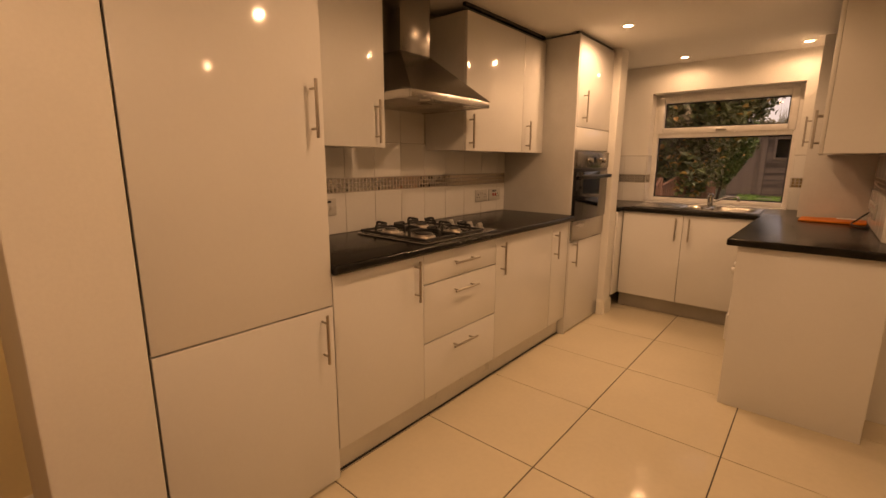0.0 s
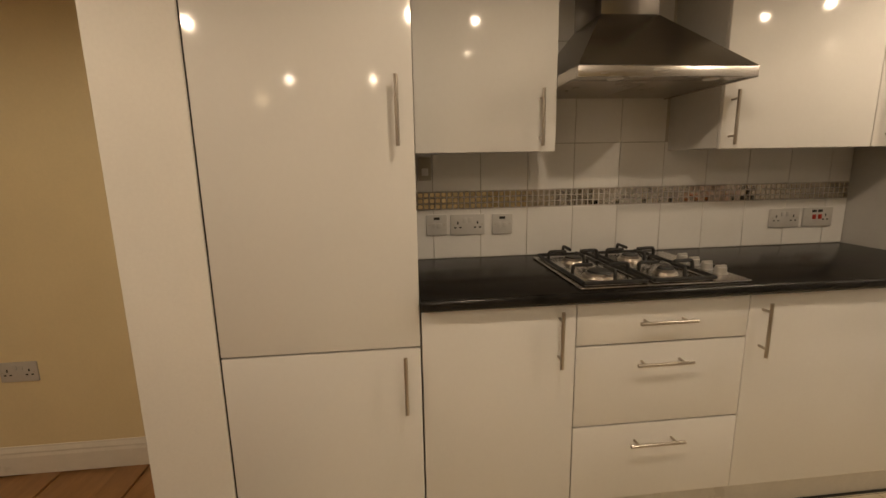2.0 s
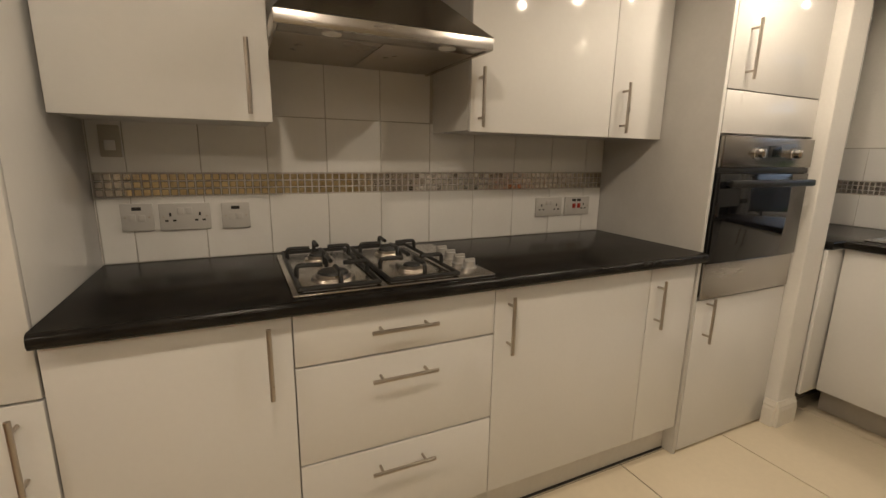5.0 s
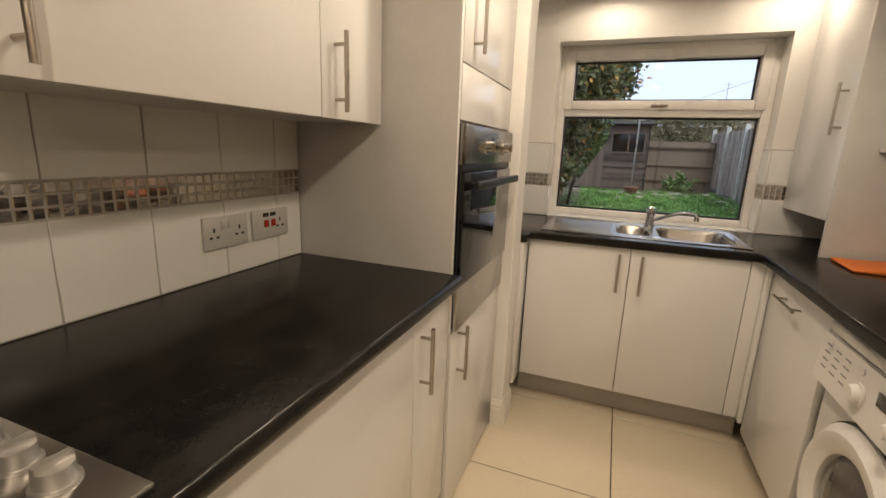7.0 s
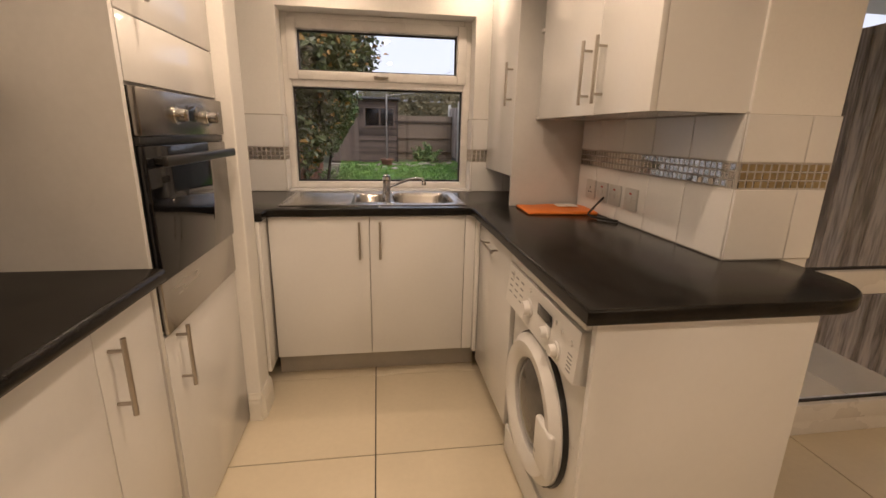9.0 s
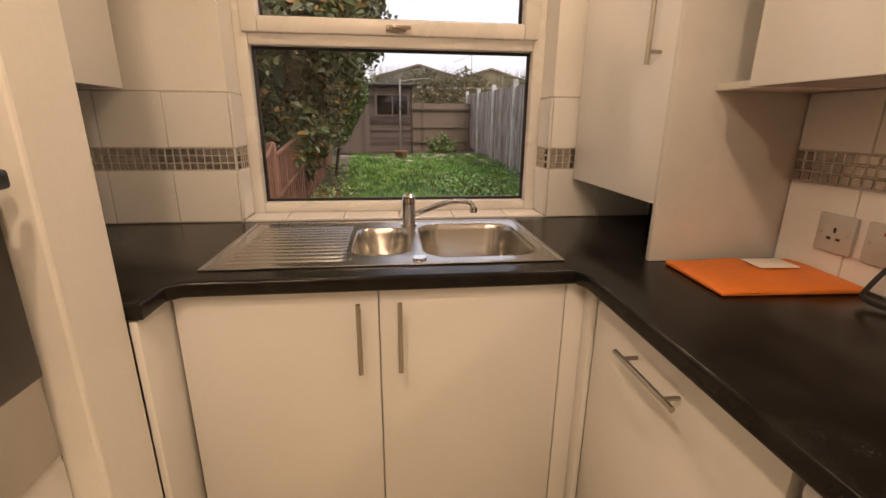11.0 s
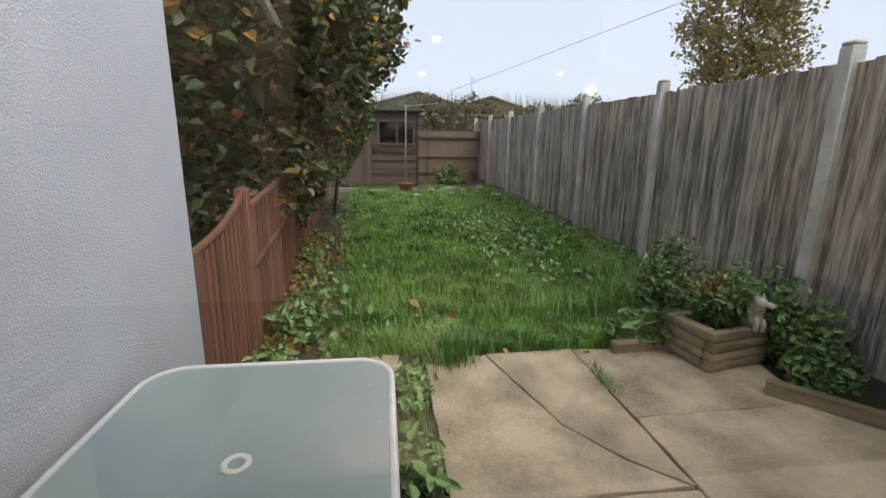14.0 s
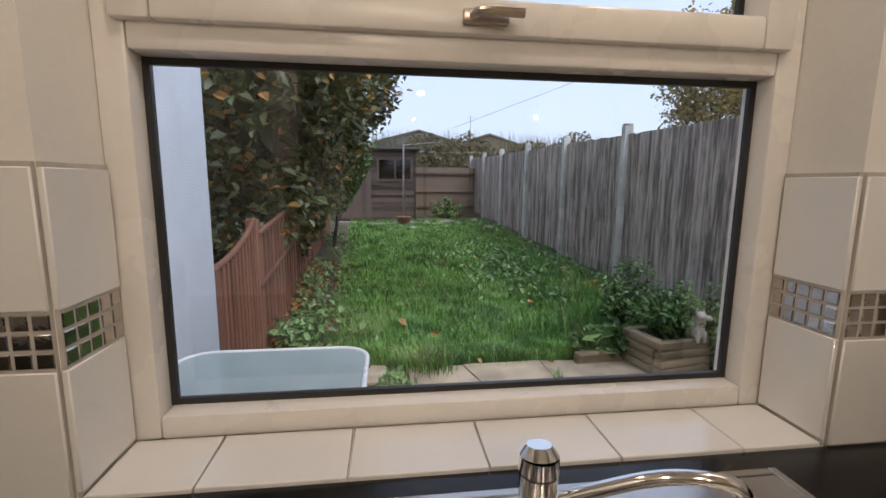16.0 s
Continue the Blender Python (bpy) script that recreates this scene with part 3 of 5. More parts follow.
socket(Matrix(((0, 0, 1, SX0), (1, 0, 0, -0.74), (0, 1, 0, 0.48), (0, 0, 0, 1))), 0.148, 0.088, "double", "white double socket on the cream wall")
vent = thing("wall_switch", (WX + 0.009, 1.01, 1.30), "small beige switch plate under the wall cabinet", "switch")
part("plate", bm_box(WX + 0.008, WX + 0.02, 0.982, 1.036, 1.25, 1.345, 0.003), PLINTH, vent)
part("rocker", bm_box(WX + 0.02, WX + 0.024, 0.995, 1.023, 1.27, 1.30, 0.002), PLASTIC, vent)

# ---- sink side ----
sc = thing("sink_cabinet", (-0.86, 4.25, 0), "white gloss double sink base cabinet", "cabinet")
part("body", bm_join(bm_box(-1.33, -0.36, 3.951, 3.985, 0.135, WT0 - 0.002), bm_box(-1.33, -0.36, 4.45, WY, 0.135, WT0 - 0.002), bm_box(-1.33, -0.36, 3.985, 4.45, 0.135, 0.155)), CARCASS, sc)
door_y(sc, 3.93, -1.328, -0.858, 0.145, 0.872, (-0.905, 0.755))
door_y(sc, 3.93, -0.858, -0.385, 0.145, 0.872, (-0.807, 0.755))
part("corner_post", bm_box(-0.3835, -0.3185, 3.931, 3.95, 0.145, 0.872, 0.001), GLOSS, sc)
part("filler_panel", bm_box(-1.347, -1.331, 3.795, 3.95, 0.145, 0.872, 0.001), GLOSS, sc)
solid("plinth", bm_box(-1.345, -0.30, 4.035, 4.05, 0.0, 0.143, 0.001), PLINTH, "grey-brown plinth under the sink cabinet", "plinth", smooth=False)
solid("plinth", bm_box(-0.255, -0.24, 3.33, 4.03, 0.0, 0.10, 0.001), PLINTH, "grey-brown plinth under the dishwasher door", "plinth", smooth=False)

# worktop round the sink: a U with the sink's cut-out and a rounded end
def worktop_u():
    r = 0.17
    arc = [(0.235 + r * math.cos(a), 2.62 + r + r * math.sin(a)) for a in [radians(-90 + 9 * i) for i in range(11)]]
    front = [(WX, 3.79), (-1.315, 3.79), (-1.315, 3.885), (-1.29, 3.905), (-0.375, 3.905), (-0.36, 3.87), (-0.382, 2.62)]
    outline = front + arc + [(0.405, 2.953), (EX - 0.001, 2.953), (EX - 0.001, WY - 0.001), (WX, WY - 0.001)]
    bm = bmesh.new()
    hole = [(-1.23, 4.02), (-0.42, 4.02), (-0.42, 4.44), (-1.23, 4.44)]
    for z in (WT0, WT1):
        o = [bm.verts.new((*p, z)) for p in outline]
        h = [bm.verts.new((*p, z)) for p in hole]
        es = [bm.edges.new((o[i], o[(i + 1) % len(o)])) for i in range(len(o))] + [bm.edges.new((h[i], h[(i + 1) % 4])) for i in range(4)]
        bmesh.ops.triangle_fill(bm, use_beauty=True, edges=es)
        if z == WT0:
            lo_o, lo_h = o, h
    for a, b in ((lo_o, o), (lo_h, h)):
        for i in range(len(a)):
            j = (i + 1) % len(a)
            bm.faces.new((a[i], a[j], b[j], b[i]))
    bmesh.ops.recalc_face_normals(bm, faces=bm.faces[:])
    rim = [e for e in bm.edges if abs(e.verts[0].co.z - e.verts[1].co.z) < 1e-6 and len(e.link_faces) == 2 and any(abs(f.normal.z) < 0.5 for f in e.link_faces)]
    bmesh.ops.bevel(bm, geom=rim, offset=0.008, segments=3, affect="EDGES", profile=0.5)
    return bm


solid("worktop", worktop_u(), WTOP, "black speckled laminate worktop round the sink and peninsula", "worktop")

# stainless sink with drainer
sink = thing("kitchen_sink", (-0.83, 4.23, WT1), "stainless steel one and a half bowl sink with drainer", "sink")
KX0, KX1, KY0, KY1, KZ = -1.28, -0.378, 3.98, 4.475, WT1 + 0.0035


def bowl(x0, x1, y0, y1, depth, r, seg=6):
    """A rounded bowl hanging from its rim; returns the mesh and the rim's outline."""
    bm = bmesh.new()

    def ring(inset, z, rr):
        out = []
        for cx, cy, a0 in ((x1 - inset - rr, y1 - inset - rr, 0), (x0 + inset + rr, y1 - inset - rr, 90), (x0 + inset + rr, y0 + inset + rr, 180), (x1 - inset - rr, y0 + inset + rr, 270)):
            for i in range(seg + 1):
                a = radians(a0 + 90 * i / seg)
                out.append((cx + rr * math.cos(a), cy + rr * math.sin(a), z))
        return out
    rings = [ring(0, KZ + 0.0005, r), ring(0.003, KZ - 0.003, r), ring(0.008, KZ - 0.02, r), ring(0.016, KZ - depth * 0.75, r), ring(0.03, KZ - depth * 0.95, r * 0.85), ring(0.042, KZ - depth, r * 0.6)]
    prev = None
    for rg in rings:
        vs = [bm.verts.new(p) for p in rg]
        if prev:
            for i in range(len(vs)):
                j = (i + 1) % len(vs)
                bm.faces.new((prev[i], prev[j], vs[j], vs[i]))
        prev = vs
    bm.faces.new(prev)
    bmesh.ops.recalc_face_normals(bm, faces=bm.faces[:])
    for f in bm.faces:
        f.normal_flip()
    return bm, rings[0]


def sink_top(rims):
    """The flat deck: strips round the two bowls and fans that fill their rounded corners."""
    bm = bmesh.new()

    def quad(x0, x1, y0, y1):
        bm.faces.new([bm.verts.new((x, y, KZ)) for x, y in ((x0, y0), (x1, y0), (x1, y1), (x0, y1))])
    x = KX0
    for rm in rims:
        rx = [p[0] for p in rm]
        ry = [p[1] for p in rm]
        x0, x1, y0, y1 = min(rx), max(rx), min(ry), max(ry)
        quad(x, x0, KY0, KY1)
        quad(x0, x1, KY0, y0)
        quad(x0, x1, y1, KY1)
        n = len(rm) // 4
        for k, c in enumerate(((x1, y1), (x0, y1), (x0, y0), (x1, y0))):
            arc = rm[k * n:(k + 1) * n]
            cv = bm.verts.new((*c, KZ))
            av = [bm.verts.new((p[0], p[1], KZ)) for p in arc]
            for p, q in zip(av, av[1:]):
                bm.faces.new((cv, q, p))
        x = x1
    quad(x, KX1, KY0, KY1)
    bmesh.ops.remove_doubles(bm, verts=bm.verts[:], dist=1e-5)
    for f in bm.faces:
        f.normal_update()
        if f.normal.z < 0:
            f.normal_flip()
    return bm


b1, r1 = bowl(-0.935, -0.768, 4.06, 4.375, 0.10, 0.06)
b2, r2 = bowl(-0.738, -0.415, 4.03, 4.42, 0.16, 0.075)
top = sink_top([r1, r2])
edge = bm_join(bm_box(KX0 - 0.004, KX0 + 0.01, KY0 - 0.004, KY1 + 0.004, WT1 + 0.0005, KZ + 0.002, 0.002), bm_box(KX1 - 0.01, KX1 + 0.004, KY0 - 0.004, KY1 + 0.004, WT1 + 0.0005, KZ + 0.002, 0.002),
               bm_box(KX0 + 0.01, KX1 - 0.01, KY0 - 0.004, KY0 + 0.01, WT1 + 0.0005, KZ + 0.002, 0.002), bm_box(KX0 + 0.01, KX1 - 0.01, KY1 - 0.01, KY1 + 0.004, WT1 + 0.0005, KZ + 0.002, 0.002))
part("sink_deck", top, SINKM, sink)
part("rim", edge, SINKM, sink)
part("small_bowl", b1, SINKM, sink)
part("main_bowl", b2, SINKM, sink)
for i in range(12):
    y = 4.03 + i * 0.033
    rib = bm_prism([(y - 0.012, KZ - 0.001), (y + 0.012, KZ - 0.001), (y + 0.007, KZ + 0.0022), (y, KZ + 0.003), (y - 0.007, KZ + 0.0022)], -1.235 - 0.002 * (i % 2), -0.957, axis="x")
    bmesh.ops.recalc_face_normals(rib, faces=rib.faces[:])
    part("drainer_rib", bm_join(rib, bm_rod((-0.957, y, KZ - 0.001), (-0.957, y, KZ + 0.0024), 0.011, 14, 0.006)), SINKM, sink)
for cx, cy, z in ((-0.851, 4.20, KZ - 0.10), (-0.577, 4.20, KZ - 0.16)):
    w = part("waste", bm_join(bm_rod((cx, cy, z + 0.0005), (cx, cy, z + 0.003), 0.036, 28, 0.033)), CHROME, sink, "chrome basket waste")
    for i in range(6):
        a = i * math.pi / 3
        part("slot", bm_rod((cx + 0.018 * math.cos(a), cy + 0.018 * math.sin(a), z + 0.0032), (cx + 0.018 * math.cos(a), cy + 0.018 * math.sin(a), z + 0.004), 0.005, 10), BLACKP, w)
part("plug_knob", bm_rod((-0.752, 4.02, KZ), (-0.752, 4.02, KZ + 0.006), 0.02, 24, 0.018), CHROME, sink)

tap = thing("mixer_tap", (-0.763, 4.41, KZ), "chrome single-lever mixer tap with swivel spout", "tap")
TPX, TPY = -0.763, 4.41
part("body", bm_join(bm_rod((TPX, TPY, KZ), (TPX, TPY, KZ + 0.006), 0.029, 28), bm_rod((TPX, TPY, KZ + 0.006), (TPX, TPY, KZ + 0.074), 0.0225, 28, 0.0235)), CHROME, tap)
part("spout", bm_tube([(TPX, TPY, KZ + 0.030), (-0.70, 4.392, KZ + 0.058), (-0.635, 4.37, KZ + 0.086), (-0.585, 4.352, KZ + 0.092), (-0.556, 4.342, KZ + 0.086), (-0.552, 4.34, KZ + 0.064)], 0.009, 14), CHROME, tap)
part("aerator", bm_rod((-0.552, 4.34, KZ + 0.056), (-0.552, 4.34, KZ + 0.074), 0.013, 18), CHROME, tap)
cap = bm_join(bm_rod((TPX, TPY, KZ + 0.077), (TPX, TPY, KZ + 0.096), 0.0245, 28, 0.0235), bm_rod((TPX, TPY, KZ + 0.096), (TPX, TPY + 0.002, KZ + 0.108), 0.0235, 28, 0.015))
part("lever", cap, CHROME, tap)
# black disc darkens the slot between tap body and cap, as shade would
part("cap_gap_shade", bm_rod((TPX, TPY, KZ + 0.0742), (TPX, TPY, KZ + 0.0768), 0.0215, 28), BLACKP, tap, "black disc standing in for the shaded gap under the lever cap")

# right run: dishwasher door, washing machine, end panel
dw = thing("dishwasher", (0.0, 3.6, 0), "integrated dishwasher behind a white gloss door", "dishwasher")
part("body", bm_box(-0.30, 0.19, 3.34, 3.90, 0.12, WT0 - 0.002), CARCASS, dw)
dd = part("door", bm_box(-0.318, -0.30, 3.335, 3.885, 0.105, 0.872, 0.0015), GLOSS, dw)
bar_handle(dd, (-0.318, 3.625, 0.79), "y", 0.20, (-1, 0, 0))
solid("corner_post", bm_box(-0.334, -0.318, 3.8865, 3.9305, 0.145, 0.872, 0.001), GLOSS, "white gloss corner post beside the sink cabinet", "panel")
solid("end_panel", bm_box(-0.335, 0.24, 2.66, 2.68, 0.0, WT0 - 0.002, 0.0015), GLOSS, "white gloss end panel of the peninsula", "panel")

wm = thing("washing_machine", (-0.05, 3.015, 0), "white front-loading washing machine under the worktop", "washing machine")
part("body", bm_box(-0.31, 0.19, 2.715, 3.310, 0.012, 0.845, 0.012, 3), PLASTIC, wm)
part("top_edge", bm_box(-0.335, -0.02, 2.715, 3.310, 0.815, 0.85, 0.012, 3), PLASTIC, wm)
part("control_panel", bm_prism([(-0.312, 0.665), (-0.348, 0.672), (-0.338, 0.812), (-0.312, 0.812)], 2.720, 3.305, axis="y"), PLASTIC, wm)
part("kick_panel", bm_box(-0.322, -0.309, 2.725, 3.300, 0.02, 0.135, 0.004), PLASTIC, wm)


def disc_ring(cx, cy, cz, r0, r1, depth, seg=40):
    """A rounded ring that looks along -x."""
    bm = bmesh.new()
    prof = [(r0, 0.0), (r0, -depth * 0.6), ((r0 * 2 + r1) / 3, -depth), ((r0 + 2 * r1) / 3, -depth), (r1, -depth * 0.5), (r1, 0.0)]
    rows = []
    for i in range(seg):
        a = 2 * math.pi * i / seg
        rows.append([bm.verts.new((cx + d, cy + r * math.cos(a), cz + r * math.sin(a))) for r, d in prof])
    for i in range(seg):
        A, B = rows[i], rows[(i + 1) % seg]
        for k in range(len(prof) - 1):
            bm.faces.new((A[k], B[k], B[k + 1], A[k + 1]))
    bmesh.ops.recalc_face_normals(bm, faces=bm.faces[:])
    return bm


MC = (3.015, 0.415)
wd_ = part("porthole_door", disc_ring(-0.311, MC[0], MC[1], 0.155, 0.235, 0.045), PLASTIC, wm, "white round door ring")
part("door_seal", disc_ring(-0.311, MC[0], MC[1], 0.236, 0.242, 0.016), BLACKP, wd_)
dome = bmesh.new()
bmesh.ops.create_uvsphere(dome, u_segments=32, v_segments=16, radius=0.158, matrix=Matrix.Translation((-0.312, MC[0], MC[1])) @ Matrix.Diagonal((0.24, 1, 1, 1)))
part("door_glass", dome, DRUMGLASS, wd_, "dark smoked door glass")
part("door_pull", bm_box(-0.362, -0.34, MC[0] - 0.225, MC[0] - 0.11, MC[1] - 0.10, MC[1] + 0.05, 0.01, 3), PLASTIC, wd_)


def on_panel(y, z, off):
    return (-0.348 + (z - 0.672) / 0.14 * 0.010 - off, y, z)


for y, z, r in ((3.065, 0.735, 0.024), (2.910, 0.725, 0.018), (2.835, 0.708, 0.018)):
    part("knob", bm_join(bm_rod(on_panel(y, z, 0), on_panel(y, z, 0.006), r + 0.006, 24), bm_rod(on_panel(y, z, 0.006), on_panel(y, z, 0.024), r, 24, r * 0.85)), PLASTIC, wm)
part("display", bm_box(-0.3465, -0.343, 2.885, 2.990, 0.748, 0.782, 0.001), GREEND, wm, "black display window")
for y, z in ((3.075, 0.79), (2.905, 0.778), (2.865, 0.775), (2.820, 0.768), (2.760, 0.765)):
    part("button", bm_rod(on_panel(y, z, -0.001), on_panel(y, z, 0.004), 0.008, 16), PLASTIC, wm)
for row in range(4):
    for col in range(3):
        y, z = 3.265 - col * 0.055, 0.785 - row * 0.022
        part("printed_bar", bm_box(-0.3475 + (z - 0.672) * 0.0714 - 0.0012, -0.3475 + (z - 0.672) * 0.0714 + 0.001, y - 0.018, y + 0.012, z - 0.0025, z + 0.0025), GREYP, wm)
for row in range(5):
    z = 0.735 - row * 0.011
    part("printed_bar", bm_box(-0.3475 + (z - 0.672) * 0.0714 - 0.0012, -0.3475 + (z - 0.672) * 0.0714 + 0.001, 2.745, 2.770, z - 0.002, z + 0.002), GREYP, wm)
part("energy_label", bm_box(-0.3225, -0.3115, 2.750, 2.815, 0.14, 0.22), BLUEM, wm, "blue corner label")

# tall wall cupboard and wall cabinets on the east side
ec = thing("wall_cupboard", (0.06, 4.25, 0.92), "tall white gloss wall cupboard beside the window", "cabinet")
part("side_panel", bm_box(-0.155, EX, 3.955, 3.973, WT1 + 0.001, TOP, 0.001), CARCASS, ec)
part("body", bm_box(-0.132, EX, 3.974, 4.50, 1.062, TOP), CARCASS, ec)
door_x(ec, -0.152, 3.975, 4.50, 1.06, TOP, -1, (4.035, 1.50), hl=0.20)
# added black sheet paints the darkness of the open recess over the worktop
part("recess_dark_sheet", bm_box(EX - 0.03, EX - 0.014, 3.975, WY - 0.012, WT1 + 0.001, 1.06), BLACKP, ec, "black sheet added for the darkness of the recess below the cupboard")
wc = thing("wall_cabinet", (0.1, 3.36, 1.335), "white gloss double wall cabinet over the peninsula", "cabinet", "wall cabinets")
part("body", bm_box(-0.068, EX, 2.962, 3.81, 1.336, TOP), GLOSS, wc)
door_x(wc, -0.088, 3.285, 3.81, 1.333, TOP, -1, (3.336, 1.47), hl=0.205)
door_x(wc, -0.088, 2.96, 3.285, 1.333, TOP, -1, (3.237, 1.47), hl=0.205)
for sz in (1.336, 1.72):
    part("end_shelf", bm_box(-0.05, EX, 3.812, 3.953, sz, sz + 0.016, 0.001), CARCASS, wc, "open white end shelf")
wl_ = thing("wall_cabinet", (-1.8, 4.15, 1.335), "white gloss wall cabinet in the sink recess", "cabinet", "wall cabinets")
part("body", bm_box(WX, -1.668, 3.795, 4.50, 1.352, TOP), CARCASS, wl_)
door_x(wl_, -1.647, 3.795, 4.50, 1.35, TOP, 1, (3.86, 1.48), hl=0.205)

# orange padded envelope and cable on the peninsula
env = thing("padded_envelope", (0.05, 3.72, WT1), "orange padded envelope lying on the worktop", "envelope")
bm = bm_box(-0.165, 0.165, -0.11, 0.11, 0.0, 0.013, 0.005, 3)
bmesh.ops.subdivide_edges(bm, edges=bm.edges[:], cuts=3, use_grid_fill=True)
for v in bm.verts:
    v.co.z += 0.006 * noise.noise(v.co * 14) if v.co.z > 0.007 else 0
EM = Matrix.Translation((0.03, 3.81, WT1 + 0.001)) @ Matrix.Rotation(radians(-3), 4, "Z")
bm.transform(EM)
part("envelope", bm, ORANGE, env)
bm = bm_box(0.02, 0.12, 0.02, 0.09, 0.0165, 0.0195, 0.001)
bm.transform(EM)
part("address_label", bm, LABELM, env, "white address label")
cb = solid("power_cable", bm_tube([(EX - 0.02, 3.66, 1.0), (EX - 0.05, 3.66, 0.97), (0.14, 3.66, 0.945), (0.11, 3.65, 0.922), (0.15, 3.55, 0.919), (0.19, 3.52, 0.919)], 0.005), BLACKP, "black power cable hanging from the socket", "cable")

# ---- window ----
win = structure("window_1", bm_join(
    bm_box(WL, WL + 0.045, GY - 0.045, GY + 0.03, WB, WH, 0.006), bm_box(WR - 0.045, WR, GY - 0.045, GY + 0.03, WB, WH, 0.006),
    bm_box(WL + 0.045, WR - 0.045, GY - 0.045, GY + 0.03, WB, WB + 0.04, 0.006), bm_box(WL + 0.045, WR - 0.045, GY - 0.045, GY + 0.03, WH - 0.045, WH, 0.006),
    bm_box(WL + 0.045, WR - 0.045, GY - 0.045, GY + 0.03, 1.512, 1.56, 0.006)), UPVC, "white plastic window with a top-hung vent", True)
sash = part("vent_sash", bm_join(
    bm_box(WL + 0.03, WL + 0.085, GY - 0.06, GY + 0.02, 1.55, WH - 0.03, 0.006), bm_box(WR - 0.085, WR - 0.03, GY - 0.06, GY + 0.02, 1.55, WH - 0.03, 0.006),
    bm_box(WL + 0.085, WR - 0.085, GY - 0.06, GY + 0.02, 1.55, 1.602, 0.006), bm_box(WL + 0.085, WR - 0.085, GY - 0.06, GY + 0.02, WH - 0.085, WH - 0.03, 0.006)), UPVC, win)
hx = -0.79
part("window_handle", bm_join(bm_box(hx - 0.035, hx + 0.035, GY - 0.072, GY - 0.06, 1.562, 1.584, 0.004), bm_tube([(hx - 0.02, GY - 0.072, 1.573), (hx - 0.015, GY - 0.092, 1.573), (hx + 0.05, GY - 0.094, 1.571)], 0.007)), HANDLE, sash, "small metal window catch")


def gasket(x0, x1, z0, z1, y, w=0.011):
    return bm_join(bm_box(x0, x0 + w, y - 0.006, y + 0.006, z0, z1), bm_box(x1 - w, x1, y - 0.006, y + 0.006, z0, z1), bm_box(x0 + w, x1 - w, y - 0.006, y + 0.006, z0, z0 + w), bm_box(x0 + w, x1 - w, y - 0.006, y + 0.006, z1 - w, z1))


part("gasket", gasket(WL + 0.0445, WR - 0.0445, WB + 0.0395, 1.5125, GY), GASKET, win, "black rubber gasket")
part("gasket", gasket(WL + 0.0845, WR - 0.0845, 1.6015, WH - 0.0845, GY), GASKET, win, "black rubber gasket")
for x0, x1, z0, z1 in ((WL + 0.047, WR - 0.047, WB + 0.042, 1.51), (WL + 0.087, WR - 0.087, 1.604, WH - 0.087)):
    pane = part("pane", bm_box(x0, x1, GY - 0.002, GY + 0.002, z0, z1), PANE, win, smooth=False)
    pane.visible_shadow = False
structure("window_sill", bm_box(WL - 0.06, WR + 0.06, WY + 0.2255, WY + 0.25, WB - 0.05, WB - 0.028, 0.004), UPVC, "white outer window sill")

# patio doors
pd = structure("door_1", bm_join(
    bm_box(EX + 0.301, EX + 0.371, SY1 + 0.02, SY1 + 0.09, 0, 2.059, 0.005), bm_box(2.43, 2.499, SY1 + 0.02, SY1 + 0.09, 0, 2.059, 0.005),
    bm_box(EX + 0.371, 2.43, SY1 + 0.02, SY1 + 0.09, 0, 0.075, 0.005), bm_box(EX + 0.371, 2.43, SY1 + 0.02, SY1 + 0.09, 1.99, 2.059, 0.005)), UPVC, "white plastic glazed patio doors", True)
for x0, x1 in ((EX + 0.373, 1.575), (1.58, 2.428)):
    lf = part("door_leaf", bm_join(
        bm_box(x0, x0 + 0.075, SY1 + 0.01, SY1 + 0.075, 0.077, 1.988, 0.005), bm_box(x1 - 0.075, x1, SY1 + 0.01, SY1 + 0.075, 0.077, 1.988, 0.005),
        bm_box(x0 + 0.075, x1 - 0.075, SY1 + 0.01, SY1 + 0.075, 0.077, 0.16, 0.005), bm_box(x0 + 0.075, x1 - 0.075, SY1 + 0.01, SY1 + 0.075, 1.90, 1.988, 0.005),
        bm_box(x0 + 0.075, x1 - 0.075, SY1 + 0.01, SY1 + 0.075, 0.665, 0.765, 0.005)), UPVC, pd)
    part("gasket", gasket(x0 + 0.0745, x1 - 0.0745, 0.1595, 0.6655, SY1 + 0.04), GASKET, lf)
    part("gasket", gasket(x0 + 0.0745, x1 - 0.0745, 0.7645, 1.9005, SY1 + 0.04), GASKET, lf)
    for z0, z1 in ((0.162, 0.663), (0.767, 1.898)):
        g = part("pane", bm_box(x0 + 0.077, x1 - 0.077, SY1 + 0.038, SY1 + 0.042, z0, z1), PANE, lf, smooth=False)
        g.visible_shadow = False

